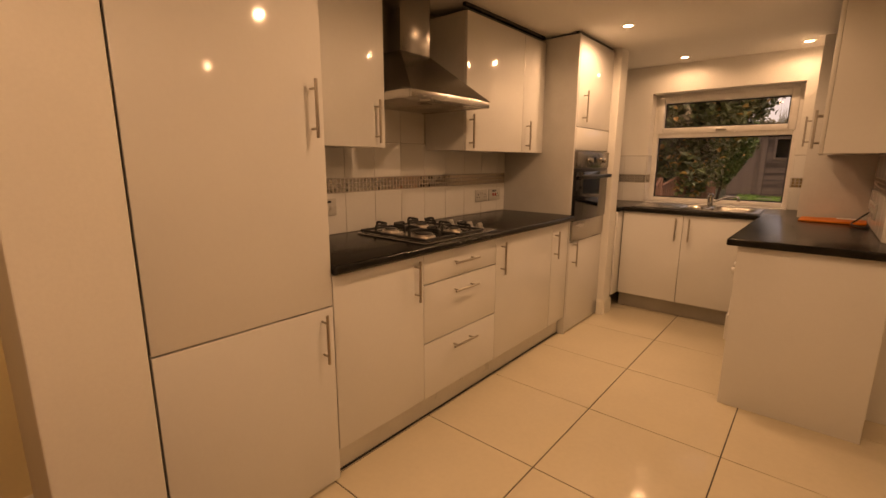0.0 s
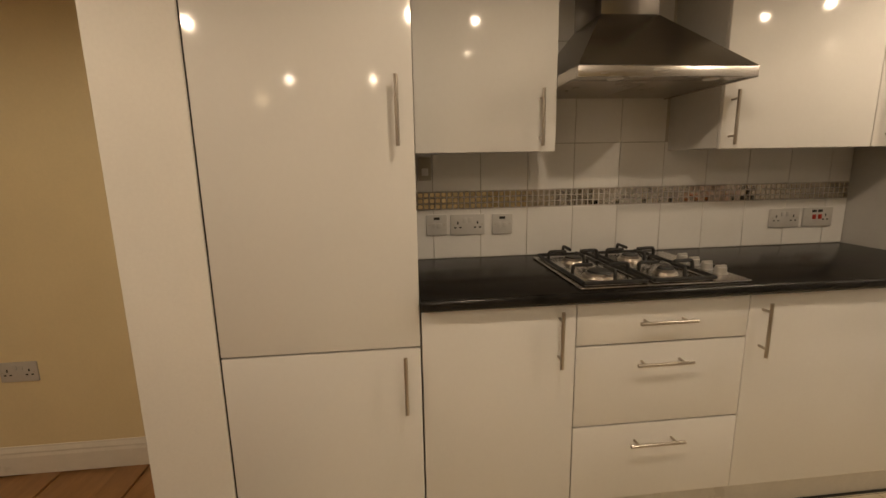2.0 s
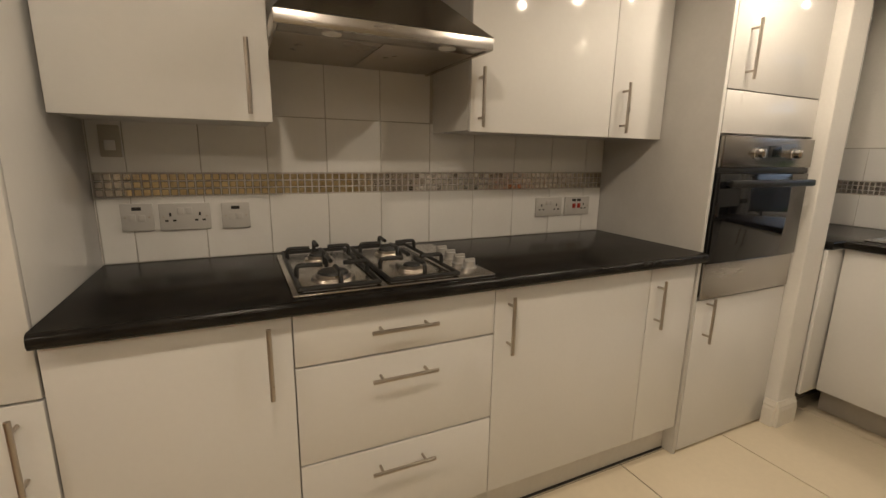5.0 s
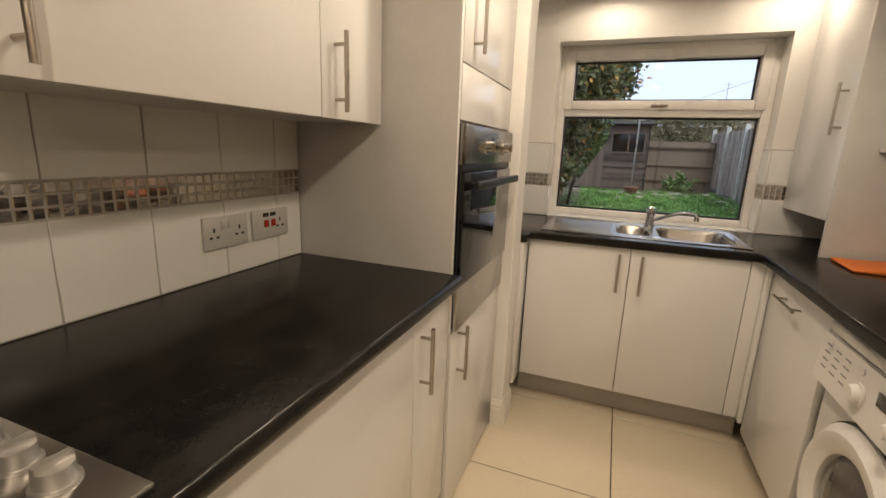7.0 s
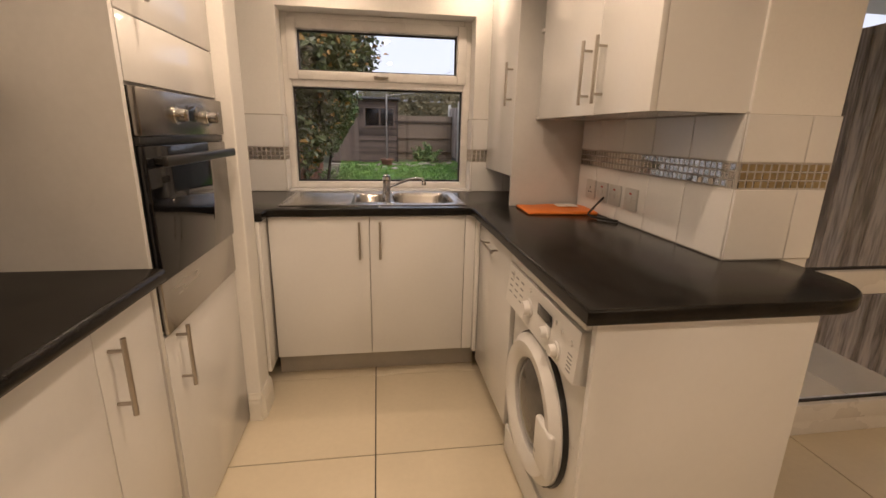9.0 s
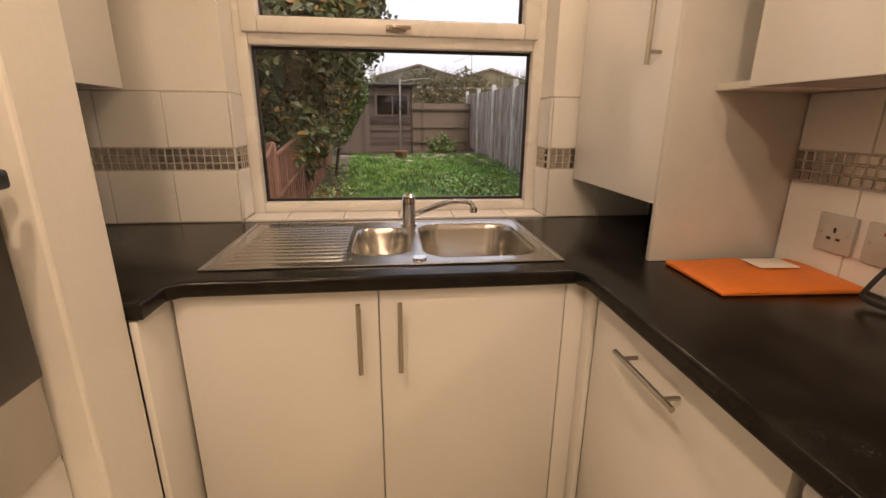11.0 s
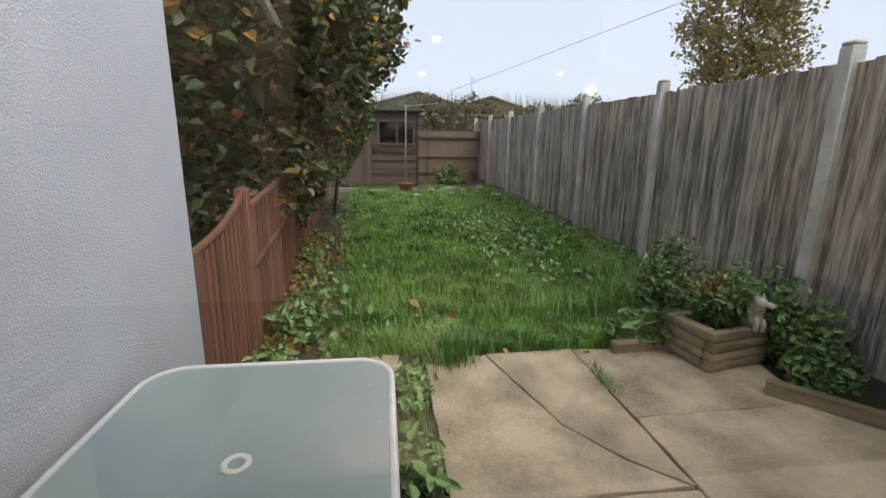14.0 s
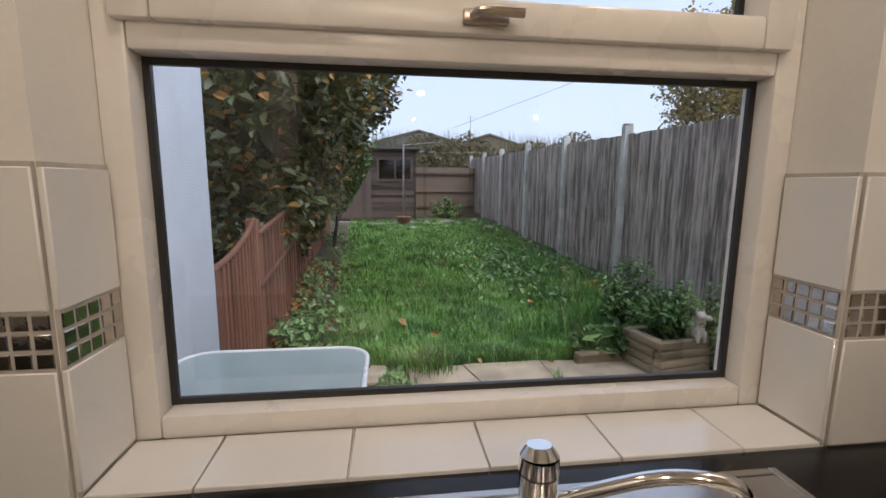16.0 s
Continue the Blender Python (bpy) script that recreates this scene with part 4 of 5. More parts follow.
# ---- ceiling lights ----
for lx, ly in DOWNLIGHTS:
    dl = thing("downlight", (lx, ly, CEIL), "recessed round ceiling downlight, warm and lit", "ceiling light", "recessed downlights")
    ring = bmesh.new()
    prof = [(0.028, -0.001), (0.03, -0.004), (0.042, -0.004), (0.045, 0.0)]
    rows = []
    for i in range(28):
        a = 2 * math.pi * i / 28
        rows.append([ring.verts.new((lx + r * math.cos(a), ly + r * math.sin(a), CEIL + z)) for r, z in prof])
    for i in range(28):
        for k in range(3):
            ring.faces.new((rows[i][k], rows[i][k + 1], rows[(i + 1) % 28][k + 1], rows[(i + 1) % 28][k]))
    bmesh.ops.recalc_face_normals(ring, faces=ring.faces[:])
    part("bezel", ring, PLASTIC, dl)
    part("bulb", bm_rod((lx, ly, CEIL - 0.0025), (lx, ly, CEIL - 0.0005), 0.0275, 24), LAMPW, dl, "glowing warm bulb face")
    ld = bpy.data.lights.new("downlight_beam", "SPOT")
    ld.energy, ld.color, ld.shadow_soft_size, ld.spot_size, ld.spot_blend = (7 if ly > 4 else 32 if ly < 0.2 else 24), WARM, 0.03, radians(172), 0.45
    lo_ = new("downlight_beam", ld)
    lo_.location = (lx, ly, CEIL - 0.008)
pl = thing("ceiling_lamp", (1.7, -0.8, CEIL), "round opal glass ceiling lamp over the dining side", "ceiling light")
part("ceiling_plate", bm_rod((1.7, -0.8, CEIL - 0.02), (1.7, -0.8, CEIL - 0.001), 0.1, 32), PLASTIC, pl)
ball = bmesh.new()
bmesh.ops.create_uvsphere(ball, u_segments=24, v_segments=14, radius=0.12, matrix=Matrix.Translation((1.7, -0.8, CEIL - 0.085)) @ Matrix.Diagonal((1, 1, 0.6, 1)))
part("shade", ball, PENDG, pl, "glowing opal glass shade")


# ---- garden ----
def ground_z(y):
    """Level by the house, then the lawn climbs to the shed."""
    if y < 7.2:
        return -0.14
    if y < 9.2:
        return -0.14 + 0.075 * (y - 7.2)
    return 0.01 + 0.030 * (min(y, 18) - 9.2)


bm = bmesh.new()
ys = [3.45, 4.8, 5.5, 6, 6.5, 7.2, 7.7, 8.5, 9.2, 10, 12, 14, 16, 18, 20, 26, 40, 80, 200, 800]
xs = [-800, -100, -20, -6, -3, -2, -1, -0.8, 0, 1, 2, 3, 6, 20, 100, 800]
grid = [[bm.verts.new((x, y, ground_z(y) - 0.01)) for x in xs] for y in ys]
for a, b in zip(grid, grid[1:]):
    for i in range(len(xs) - 1):
        bm.faces.new((a[i], a[i + 1], b[i + 1], b[i]))
structure("ground", bm, SOIL, "dark garden soil with thin moss", True)
structure("wall_outer", bm_box(WX - 3.0, WX - 0.23, 3.4, 4.81, -0.2, 2.6), RENDERW, "white rendered neighbouring house wall")
structure("wall_render", bm_box(-2.25, -1.85, 4.76, 6.37, -0.2, 3.2, 0.01), RENDERW, "white roughcast wall of the neighbouring extension", True)

rnd = random.Random(4)


def wonky_box(sx, sy, sz, j, bev=0.0):
    b = bm_box(-sx / 2, sx / 2, -sy / 2, sy / 2, 0, sz, bev, 1)
    for v in b.verts:
        v.co += Vector((rnd.uniform(-j, j), rnd.uniform(-j, j), rnd.uniform(-j, j) * 0.5))
    return b


# large cast paving slabs, one cracked across
pav = structure("pavement", bm_box(-0.83, 1.75, 4.83, 7.27, -0.2, -0.142), SOIL, "soil bed under the buff paving slabs")


def slab(outline, dz=0.0):
    """A cast slab with a ragged edge: the outline is cut into short runs and shaken a little."""
    pts = []
    for p, q in zip(outline, outline[1:] + outline[:1]):
        n = max(1, int((Vector(q) - Vector(p)).length / 0.09))
        pts += [(p[0] + (q[0] - p[0]) * k / n + rnd.uniform(-0.005, 0.005), p[1] + (q[1] - p[1]) * k / n + rnd.uniform(-0.005, 0.005)) for k in range(n)]
    part("slab", bm_prism(pts, -0.15 + dz, -0.112 + dz, 0.006), SLAB, pav)


CRACK = [(-0.35, 7.25), (-0.23, 6.8), (-0.12, 6.41), (0.08, 6.12), (0.285, 5.93)]
slab([(-0.79, 5.93), (0.27, 5.93)] + [(x - 0.008, y) for x, y in CRACK[3::-1]] + [(-0.79, 7.24)])
slab(CRACK + [(0.288, 7.27)], 0.005)
slab([(0.305, 6.44), (1.40, 6.46), (1.60, 7.20), (0.302, 7.28)], -0.004)
slab([(0.305, 4.86), (1.72, 4.86), (1.70, 5.98), (1.36, 6.445), (0.305, 6.425)], 0.003)
slab([(-0.79, 4.86), (0.29, 4.86), (0.29, 5.915), (-0.79, 5.915)], -0.003)
slab([(-1.55, 7.02), (-0.98, 7.05), (-0.96, 7.5), (-1.5, 7.52)], -0.02)

# fence on the right
FXR = 1.97
POSTS = [5.1, 7.13, 9.13, 11.0, 13.0, 15.1, 17.2, 19.3]


def post_top(y):
    return 2.02 + 0.021 * max(0, y - 7.1)


fence = thing("garden_fence", (FXR, 12, 0), "tall weathered grey close-board fence with concrete posts", "fence")
board_mesh = []
for k in range(5):
    b = bm_prism([(0, 0), (0.126, 0), (0.126, 0.006), (0, 0.013)], 0, 1.72)
    board_mesh.append(to_mesh("board", b, FENCEM))
for y in POSTS + [3.3]:
    z0, z1 = ground_z(y) - 0.1, post_top(y)
    b = bm_box(FXR - 0.055, FXR + 0.05, y - 0.05, y + 0.05, z0, z1 - 0.03, 0.008, 1)
    cap = bm_box(FXR - 0.055, FXR + 0.05, y - 0.05, y + 0.05, z1 - 0.029, z1, 0.012, 1)
    part("post", bm_join(b, cap), CONC, fence, "weathered concrete fence post")
allp = [3.3] + POSTS
for y0, y1 in zip(allp, allp[1:]):
    za = ground_z((y0 + y1) / 2)
    part("gravel_board", bm_box(FXR, FXR + 0.03, y0 + 0.052, y1 - 0.052, za - 0.05, za + 0.13, 0.004, 1), CONCD, fence)
    n = int((y1 - y0 - 0.1) / 0.108)
    for i in range(n):
        y = y0 + 0.05 + i * (y1 - y0 - 0.1) / n
        s = (post_top(y) - 0.13 - za - 0.10) / 1.72
        m = Matrix.Translation((FXR + 0.004 + rnd.uniform(-0.003, 0.003), y, za + 0.10 + rnd.uniform(-0.008, 0.008))) @ Matrix(((0, -1, 0, 0), (1, 0, 0, 0), (0, 0, 1, 0), (0, 0, 0, 1))) @ Matrix.Diagonal((1, 1, s, 1))
        ob = piece("board", board_mesh[i % 5], fence, m)
        ob.matrix_parent_inverse = Matrix.Translation(-Vector(fence.location))

# back fence
bf = thing("back_fence", (0.9, 18.6, 0), "weathered timber panel fence at the garden's end", "fence")
for i in range(18):
    x = -0.12 + i * 0.118
    part("board", bm_box(x, x + 0.112, 18.6, 18.615, 0.2, 1.82 + rnd.uniform(-0.012, 0.012)), BACKF, bf, smooth=False)
for z in (0.50, 1.02, 1.58):
    part("rail", bm_box(-0.12, 1.96, 18.55, 18.598, z, z + 0.07, 0.004, 1), BACKF, bf)

# low red-brown fence on the left, with a curved first panel
lf_ = thing("low_fence", (-2.1, 9, 0), "low red-brown timber fence with a curved top panel", "fence")


def lfx(y):
    return -1.90 - 0.055 * (y - 6.4)


LP = [6.42, 7.42, 9.2, 11.0, 12.8, 14.6]
n = 0
for y0, y1 in zip(LP, LP[1:]):
    cnt = 22
    for i in range(cnt):
        y = y0 + 0.03 + i * (y1 - y0 - 0.06) / cnt
        f = i / (cnt - 1)
        gz = ground_z(y)
        top_z = (0.83 + 0.18 * f * f if y0 < 7 else 0.90) + (ground_z(y) + 0.14)
        x = lfx(y)
        part("slat", bm_box(x + (i % 2) * 0.012, x + 0.012 + (i % 2) * 0.012, y, y + (y1 - y0) / cnt * 0.86, gz, top_z), FENCER, lf_, smooth=False)
    if y0 < 7:
        part("top_rail", bm_tube([(lfx(y0 + k * 0.2) + 0.012, y0 + k * 0.2, 0.845 + 0.18 * (k / 5) ** 2 + ground_z(y0 + k * 0.2) + 0.14) for k in range(6)], 0.02, 8), FENCER, lf_)
    else:
        for dz in (0.50, 0.91):
            part("rail", bm_rod((lfx(y0) + 0.03, y0, ground_z(y0) + 0.14 + dz), (lfx(y1) + 0.03, y1, ground_z(y1) + 0.14 + dz), 0.024, 6), FENCER, lf_)
for y in LP:
    part("post", bm_box(lfx(y) - 0.04, lfx(y) + 0.04, y - 0.04, y + 0.04, ground_z(y) - 0.05, ground_z(y) + 1.02 + (0.15 if 7 < y < 8 else 0.05 if y > 7 else -0.02), 0.006, 1), FENCER, lf_)

# shed
shed = thing("garden_shed", (-1.2, 16.5, 0.1), "old weathered timber shed with small window", "shed")
SZ = 0.30
for i in range(27):
    z = SZ + i * 0.0685
    for x0, x1 in (((-1.38, -0.2),) if z < 1.33 or z > 1.97 else ((-1.38, -1.23), (-0.25, -0.2))):
        b = bm_prism([(16.49, z), (16.452, z), (16.475, z + 0.066), (16.49, z + 0.066)], x0 + rnd.uniform(-.006, .0), x1 + rnd.uniform(0, .006), axis="x")
        part("cladding_board", b, SHEDM, shed, smooth=False)
part("wall", bm_box(-2.3, -0.2, 16.492, 18.2, SZ - 0.1, 2.22), SHEDM, shed)
shed_w = part("shed_window", bm_join(bm_box(-1.23, -1.17, 16.44, 16.489, 1.37, 2.0), bm_box(-0.29, -0.25, 16.44, 16.489, 1.37, 2.0), bm_box(-1.17, -0.29, 16.44, 16.489, 1.37, 1.42), bm_box(-1.17, -0.29, 16.44, 16.489, 1.95, 2.0), bm_box(-0.74, -0.70, 16.445, 16.489, 1.42, 1.95)), SHEDM, shed)
for x0, x1 in ((-1.17, -0.74), (-0.70, -0.29)):
    part("pane", bm_box(x0, x1, 16.475, 16.487, 1.42, 1.95), BLACKGLASS, shed_w)
for i in range(7):
    x = -2.3 + i * 0.13
    part("door_board", bm_box(x, x + 0.125, 16.455, 16.489, SZ + 0.02, 2.03), SHEDM, shed, smooth=False)
part("corner_board", bm_box(-0.2, -0.14, 16.44, 16.5, SZ, 2.2, 0.004, 1), SHEDM, shed)
rf = bm_box(-2.4, -0.08, 16.28, 18.3, 0, 0.06, 0.01, 1)
rf.transform(Matrix.Translation((0, 0, 2.222)))
part("roof", rf, FELT, shed, "grey felt roof")
for x, y, w in ((-1.9, 15.9, 0.7), (-1.1, 15.7, 0.6), (-0.3, 15.95, 0.5)):
    b = wonky_box(w, 0.4, 0.07, 0.02, 0.01)
    b.transform(Matrix.Translation((x, y, ground_z(y) - 0.01)))
    solid("stepping_slab", b, STONE, "pale worn slab lying before the shed", "slab", group="slabs before the shed")
pot = thing("plant_pot", (-0.52, 15.6, ground_z(15.6)), "brown clay pot round the foot of the line pole", "pot")
part("bowl", bm_rod((-0.52, 15.6, ground_z(15.6) - 0.01), (-0.52, 15.6, ground_z(15.6) + 0.2), 0.14, 18, 0.18), FENCER, pot)
part("rim", bm_rod((-0.52, 15.6, ground_z(15.6) + 0.201), (-0.52, 15.6, ground_z(15.6) + 0.24), 0.2, 18), FENCER, pot)
solid("washing_line_pole", bm_join(bm_rod((-0.52, 15.6, ground_z(15.6) + 0.24), (-0.52, 15.6, 2.32), 0.024, 10), bm_rod((-0.52, 15.6, 2.28), (0.35, 16.2, 2.42), 0.012, 6)), HANDLE, "thin grey metal washing line pole in the lawn", "pole")
solid("overhead_wire", bm_tube([(4.55, 42, 5.9), (11.3, 28, 7.65), (24.8, 0, 11.1)], 0.012, 6, 0), BLACKP, "thin overhead telephone wire", "wire")

# glass garden table
tb = thing("garden_table", (-1.4, 5.45, -0.14), "obscure glass garden table with rounded metal rim", "table")
TX0, TX1, TY0, TY1, TZ = -1.79, -1.03, 5.02, 5.86, 0.60


def round_rect(x0, x1, y0, y1, r, seg=8):
    out = []
    for cx, cy, a0 in ((x1 - r, y1 - r, 0), (x0 + r, y1 - r, 90), (x0 + r, y0 + r, 180), (x1 - r, y0 + r, 270)):
        out += [(cx + r * math.cos(radians(a0 + 90 * i / seg)), cy + r * math.sin(radians(a0 + 90 * i / seg))) for i in range(seg + 1)]
    return out


part("tabletop", bm_prism(round_rect(TX0 + 0.01, TX1 - 0.01, TY0 + 0.01, TY1 - 0.01, 0.11), TZ - 0.006, TZ), FROST, tb, "rippled obscure glass top")
rim = [(*p, TZ - 0.004) for p in round_rect(TX0, TX1, TY0, TY1, 0.12)]
part("rim", bm_tube(rim + [rim[0]], 0.011, 10, 0), UPVC, tb, "pale metal rim")
part("parasol_ring", disc_ring(0, 0, 0, 0.02, 0.034, 0.008), SATIN, tb, "cream plastic parasol ring")
bpy.data.objects["parasol_ring"].data.transform(Matrix.Translation((-1.39, 5.37, TZ)) @ Matrix.Rotation(radians(90), 4, "Y"))
for x, y in ((TX0 + 0.1, TY0 + 0.1), (TX1 - 0.1, TY0 + 0.1), (TX0 + 0.1, TY1 - 0.1), (TX1 - 0.1, TY1 - 0.1)):
    part("leg", bm_rod((x, y, TZ - 0.012), (x * 1.0, y, -0.145), 0.014, 12), UPVC, tb)


# ---- plants ----
def leaf_cloud(spots, size, rng, fold=0.35, slim=0.55):
    """Folded leaves (a small rhombus each) at the given (place, spread) spots, as one mesh."""
    vs, fs = [], []
    for p, s in spots:
        L = size * rng.uniform(0.6, 1.3)
        q = Euler((rng.uniform(-1.2, 1.2), rng.uniform(-1.2, 1.2), rng.uniform(0, 6.28))).to_matrix()
        base = len(vs)
        for c in ((0, -L / 2, 0), (L * slim * 0.40, -0.2 * L, L * fold * 0.35), (L * slim * 0.5, 0.16 * L, L * fold * 0.45), (0, L / 2, -0.1 * L), (-L * slim * 0.5, 0.16 * L, L * fold * 0.45), (-L * slim * 0.40, -0.2 * L, L * fold * 0.35)):
            vs.append(tuple(Vector(p) + q @ Vector(c)))
        fs += [(base, base + 1, base + 2, base + 3), (base, base + 3, base + 4, base + 5)]
    me = bpy.data.meshes.new("leaves")
    me.from_pydata(vs, [], fs)
    return me


def leaf_object(name, me, material, parent, label=""):
    me.materials.append(material)
    ob = new(name, me)
    ob.parent = parent
    ob.matrix_parent_inverse = Matrix.Translation(-Vector(parent.location))
    return tagged(ob, label) if label else ob


def crown_spots(rng, count, centre, radii, clumps, gap=0.33):
    """Places for leaves, in clumps; trees over the low fence are cut back above the lawn."""
    trim = centre[0] < -1
    cs = []
    for _ in range(clumps):
        d = Vector((rng.gauss(0, 1), rng.gauss(0, 1), rng.gauss(0, 1))).normalized() * rng.uniform(0.45, 1.0)
        cs.append(Vector(centre) + Vector((d.x * radii[0], d.y * radii[1], d.z * radii[2])))
    out = []
    for _ in range(count):
        c = rng.choice(cs)
        o = Vector((rng.gauss(0, 1), rng.gauss(0, 1), rng.gauss(0, 1)))
        o *= gap * rng.uniform(0.5, 1.1) * min(1.0, 1.7 / max(0.01, o.length))
        p = c + o
        if trim and p.z < 2.6 and p.x > -1.7 + 0.6 * (p.z - 0.85):
            continue
        out.append((p, 0))
    return out, cs


def tree(name, base, centre, radii, label, leaf_m, leaf_label, count, clumps, size, seed, gap=0.33, second=None, second_n=0, trunk=0.09, inner=True, category="tree"):
    rng = random.Random(seed)
    t = thing(name, base, label, category)
    spots, cs = crown_spots(rng, count, centre, radii, clumps, gap)
    mid = Vector(base).lerp(Vector(centre), 0.55)
    part("trunk", bm_rod(base, tuple(mid), trunk, 9, trunk * 0.6), BARK, t)
    for c in cs[:26]:
        k = mid.lerp(Vector(centre), rng.uniform(0, 0.5))
        part("branch", bm_tube([tuple(mid), tuple(k.lerp(c, 0.4) + Vector((0, 0, -0.08))), tuple(c)], trunk * 0.16, 6), BARK, t)
    leaf_object("crown", leaf_cloud(spots, size, rng, 0.3, 0.62), leaf_m, t, leaf_label)
    if count > 20000:
        deep, _ = crown_spots(rng, 9000, centre, [r * 0.72 for r in radii], clumps, gap)
        leaf_object("inner_leaves", leaf_cloud(deep, size * 2.6, rng), leaf_m, t)
    if second:
        sp2, _ = crown_spots(rng, second_n, centre, radii, clumps, gap)
        leaf_object("turning_leaves", leaf_cloud([(rng.choice(spots)[0] + Vector((rng.uniform(-.1, .1), rng.uniform(-.1, .1), 0.03)), 0) for _ in range(second_n)], size * 1.05, rng), second, t, "orange and yellow autumn leaves")
    return t


tree("laurel_tree", (-3.0, 9.2, -0.05), (-2.75, 9.3, 2.7), (1.75, 2.6, 2.5), "dense dark green garden tree turning orange over the fence", LEAF, "dark green leaves", 46000, 330, 0.105, 3, 0.27, LEAFA, 6500, 0.1)
tree("overhanging_tree", (-2.6, 10.6, 0.0), (-1.85, 10.3, 2.75), (0.95, 1.5, 1.15), "leafy tree limb arching over the low fence", LEAF, "dark green leaves", 9000, 80, 0.1, 31, 0.22, LEAFA, 1100, 0.06)
tree("bare_shrub", (-2.75, 7.35, -0.14), (-2.7, 7.6, 2.3), (0.45, 0.8, 0.9), "large-leaved shrub beside the rendered wall", LEAF, "dark green leaves", 2600, 60, 0.11, 8, 0.25, LEAFA, 300, 0.035, category="shrub")
tree("laurel_shrub", (-1.95, 12.3, 0.1), (-1.75, 12.3, 1.45), (0.42, 0.6, 0.75), "dense bright green shrub beside the shed", LEAFS, "small glossy green leaves", 6000, 60, 0.075, 17, 0.2, None, 0, 0.04, category="shrub")
tree("birch_tree", (7.2, 14.5, 0.0), (7.0, 14.2, 3.9), (1.3, 1.3, 1.7), "slender tree with thin yellow-green autumn leaves", LEAFG, "yellow-green small leaves", 9000, 120, 0.10, 12, 0.24, LEAFA, 900, 0.09)

# rough hedge behind the back fence
hd = thing("hedge", (0, 20.3, 0.2), "rough dry hedge behind the garden fence", "hedge")
rng = random.Random(21)
spots = []
for _ in range(14000):
    x = rng.uniform(-4.5, 9.5)
    h = 2.85 + 0.25 * math.sin(x * 1.3) + 0.2 * math.sin(x * 3.1 + 1)
    spots.append((Vector((x, rng.uniform(19.8, 21.0), rng.uniform(0.4, h))), 0))
leaf_object("hedge_leaves", leaf_cloud(spots, 0.16, rng, 0.2, 0.5), HEDGE, hd)
part("hedge_core", bm_box(-4.5, 9.5, 20.2, 20.8, 0.2, 2.4), HEDGE, hd)
vs, fs = [], []
for _ in range(1500):
    x, y, h = rng.uniform(-1.5, 7.0), rng.uniform(19.9, 20.8), rng.uniform(0.2, 0.75)
    b = len(vs)
    dx = rng.uniform(-0.12, 0.12)
    vs += [(x, y, 2.5), (x + 0.014, y, 2.5), (x + dx, y, 2.6 + h)]
    fs.append((b, b + 1, b + 2))
me = bpy.data.meshes.new("stalks")
me.from_pydata(vs, [], fs)
leaf_object("dry_stalks", me, HEDGE, hd)

# houses beyond
def house(x0, x1, xp, y, ze, zp, wall_m, label):
    h = thing("house", ((x0 + x1) / 2, y, 0), label, "house")
    part("wall", bm_prism([(x0, 0), (x1, 0), (x1, ze), (xp, zp), (x0, ze)], y, y + 9, axis="y"), wall_m, h, smooth=False)
    for a, b in (((x0 - 0.35, ze - 0.15), (xp, zp + 0.05)), ((x1 + 0.35, ze - 0.15), (xp, zp + 0.05))):
        bmr = bm_prism([a, b, (b[0], b[1] + 0.14), (a[0], a[1] + 0.14)], y - 0.35, y + 9.3, axis="y")
        bmesh.ops.recalc_face_normals(bmr, faces=bmr.faces[:])
        part("roof", bmr, ROOFT, h, smooth=False)
    w = part("window", bm_box((x0 + xp) / 2, (x0 + xp) / 2 + 1.2, y - 0.05, y, 2.0, 3.1), UPVC, h)
    part("pane", bm_box((x0 + xp) / 2 + 0.08, (x0 + xp) / 2 + 1.12, y - 0.06, y - 0.051, 2.08, 3.02), BLACKGLASS, w)
    return h


house(-1.6, 4.7, 1.55, 40, 4.55, 5.30, WALLB, "pale bungalow with a low gabled roof beyond the hedge")
house(4.9, 10.7, 7.75, 42, 4.55, 5.35, TAN, "tan-gabled bungalow with a low roof beyond the hedge")
solid("television_aerial", bm_join(bm_rod((6.1, 41.8, 4.6), (6.1, 41.8, 7.0), 0.03, 6), bm_rod((5.8, 41.8, 6.8), (6.5, 41.8, 6.8), 0.015, 6)), HANDLE, "thin television aerial on a roof", "aerial")

# lawn: one sheet of blades, longer towards the edges
rng = random.Random(9)
vs, fs = [], []


def blade(x, y, h, w):
    a = rng.uniform(0, 6.28)
    lean = rng.uniform(0.15, 0.8) * h
    z = ground_z(y) - 0.01
    b = len(vs)
    c, s = math.cos(a), math.sin(a)
    vs.extend([(x - w * s, y + w * c, z), (x + w * s, y - w * c, z), (x + lean * 0.4 * c - w * 0.7 * s, y + lean * 0.4 * s + w * 0.7 * c, z + h * 0.6), (x + lean * 0.4 * c + w * 0.7 * s, y + lean * 0.4 * s - w * 0.7 * c, z + h * 0.6), (x + lean * c, y + lean * s, z + h * 0.93)])
    fs.extend([(b, b + 1, b + 3, b + 2), (b + 2, b + 3, b + 4)])


def lawn_edge(x):
    return 7.30 + 0.10 * noise.noise((x * 2.5, 0, 5)) + 0.05 * noise.noise((x * 9, 2, 5))


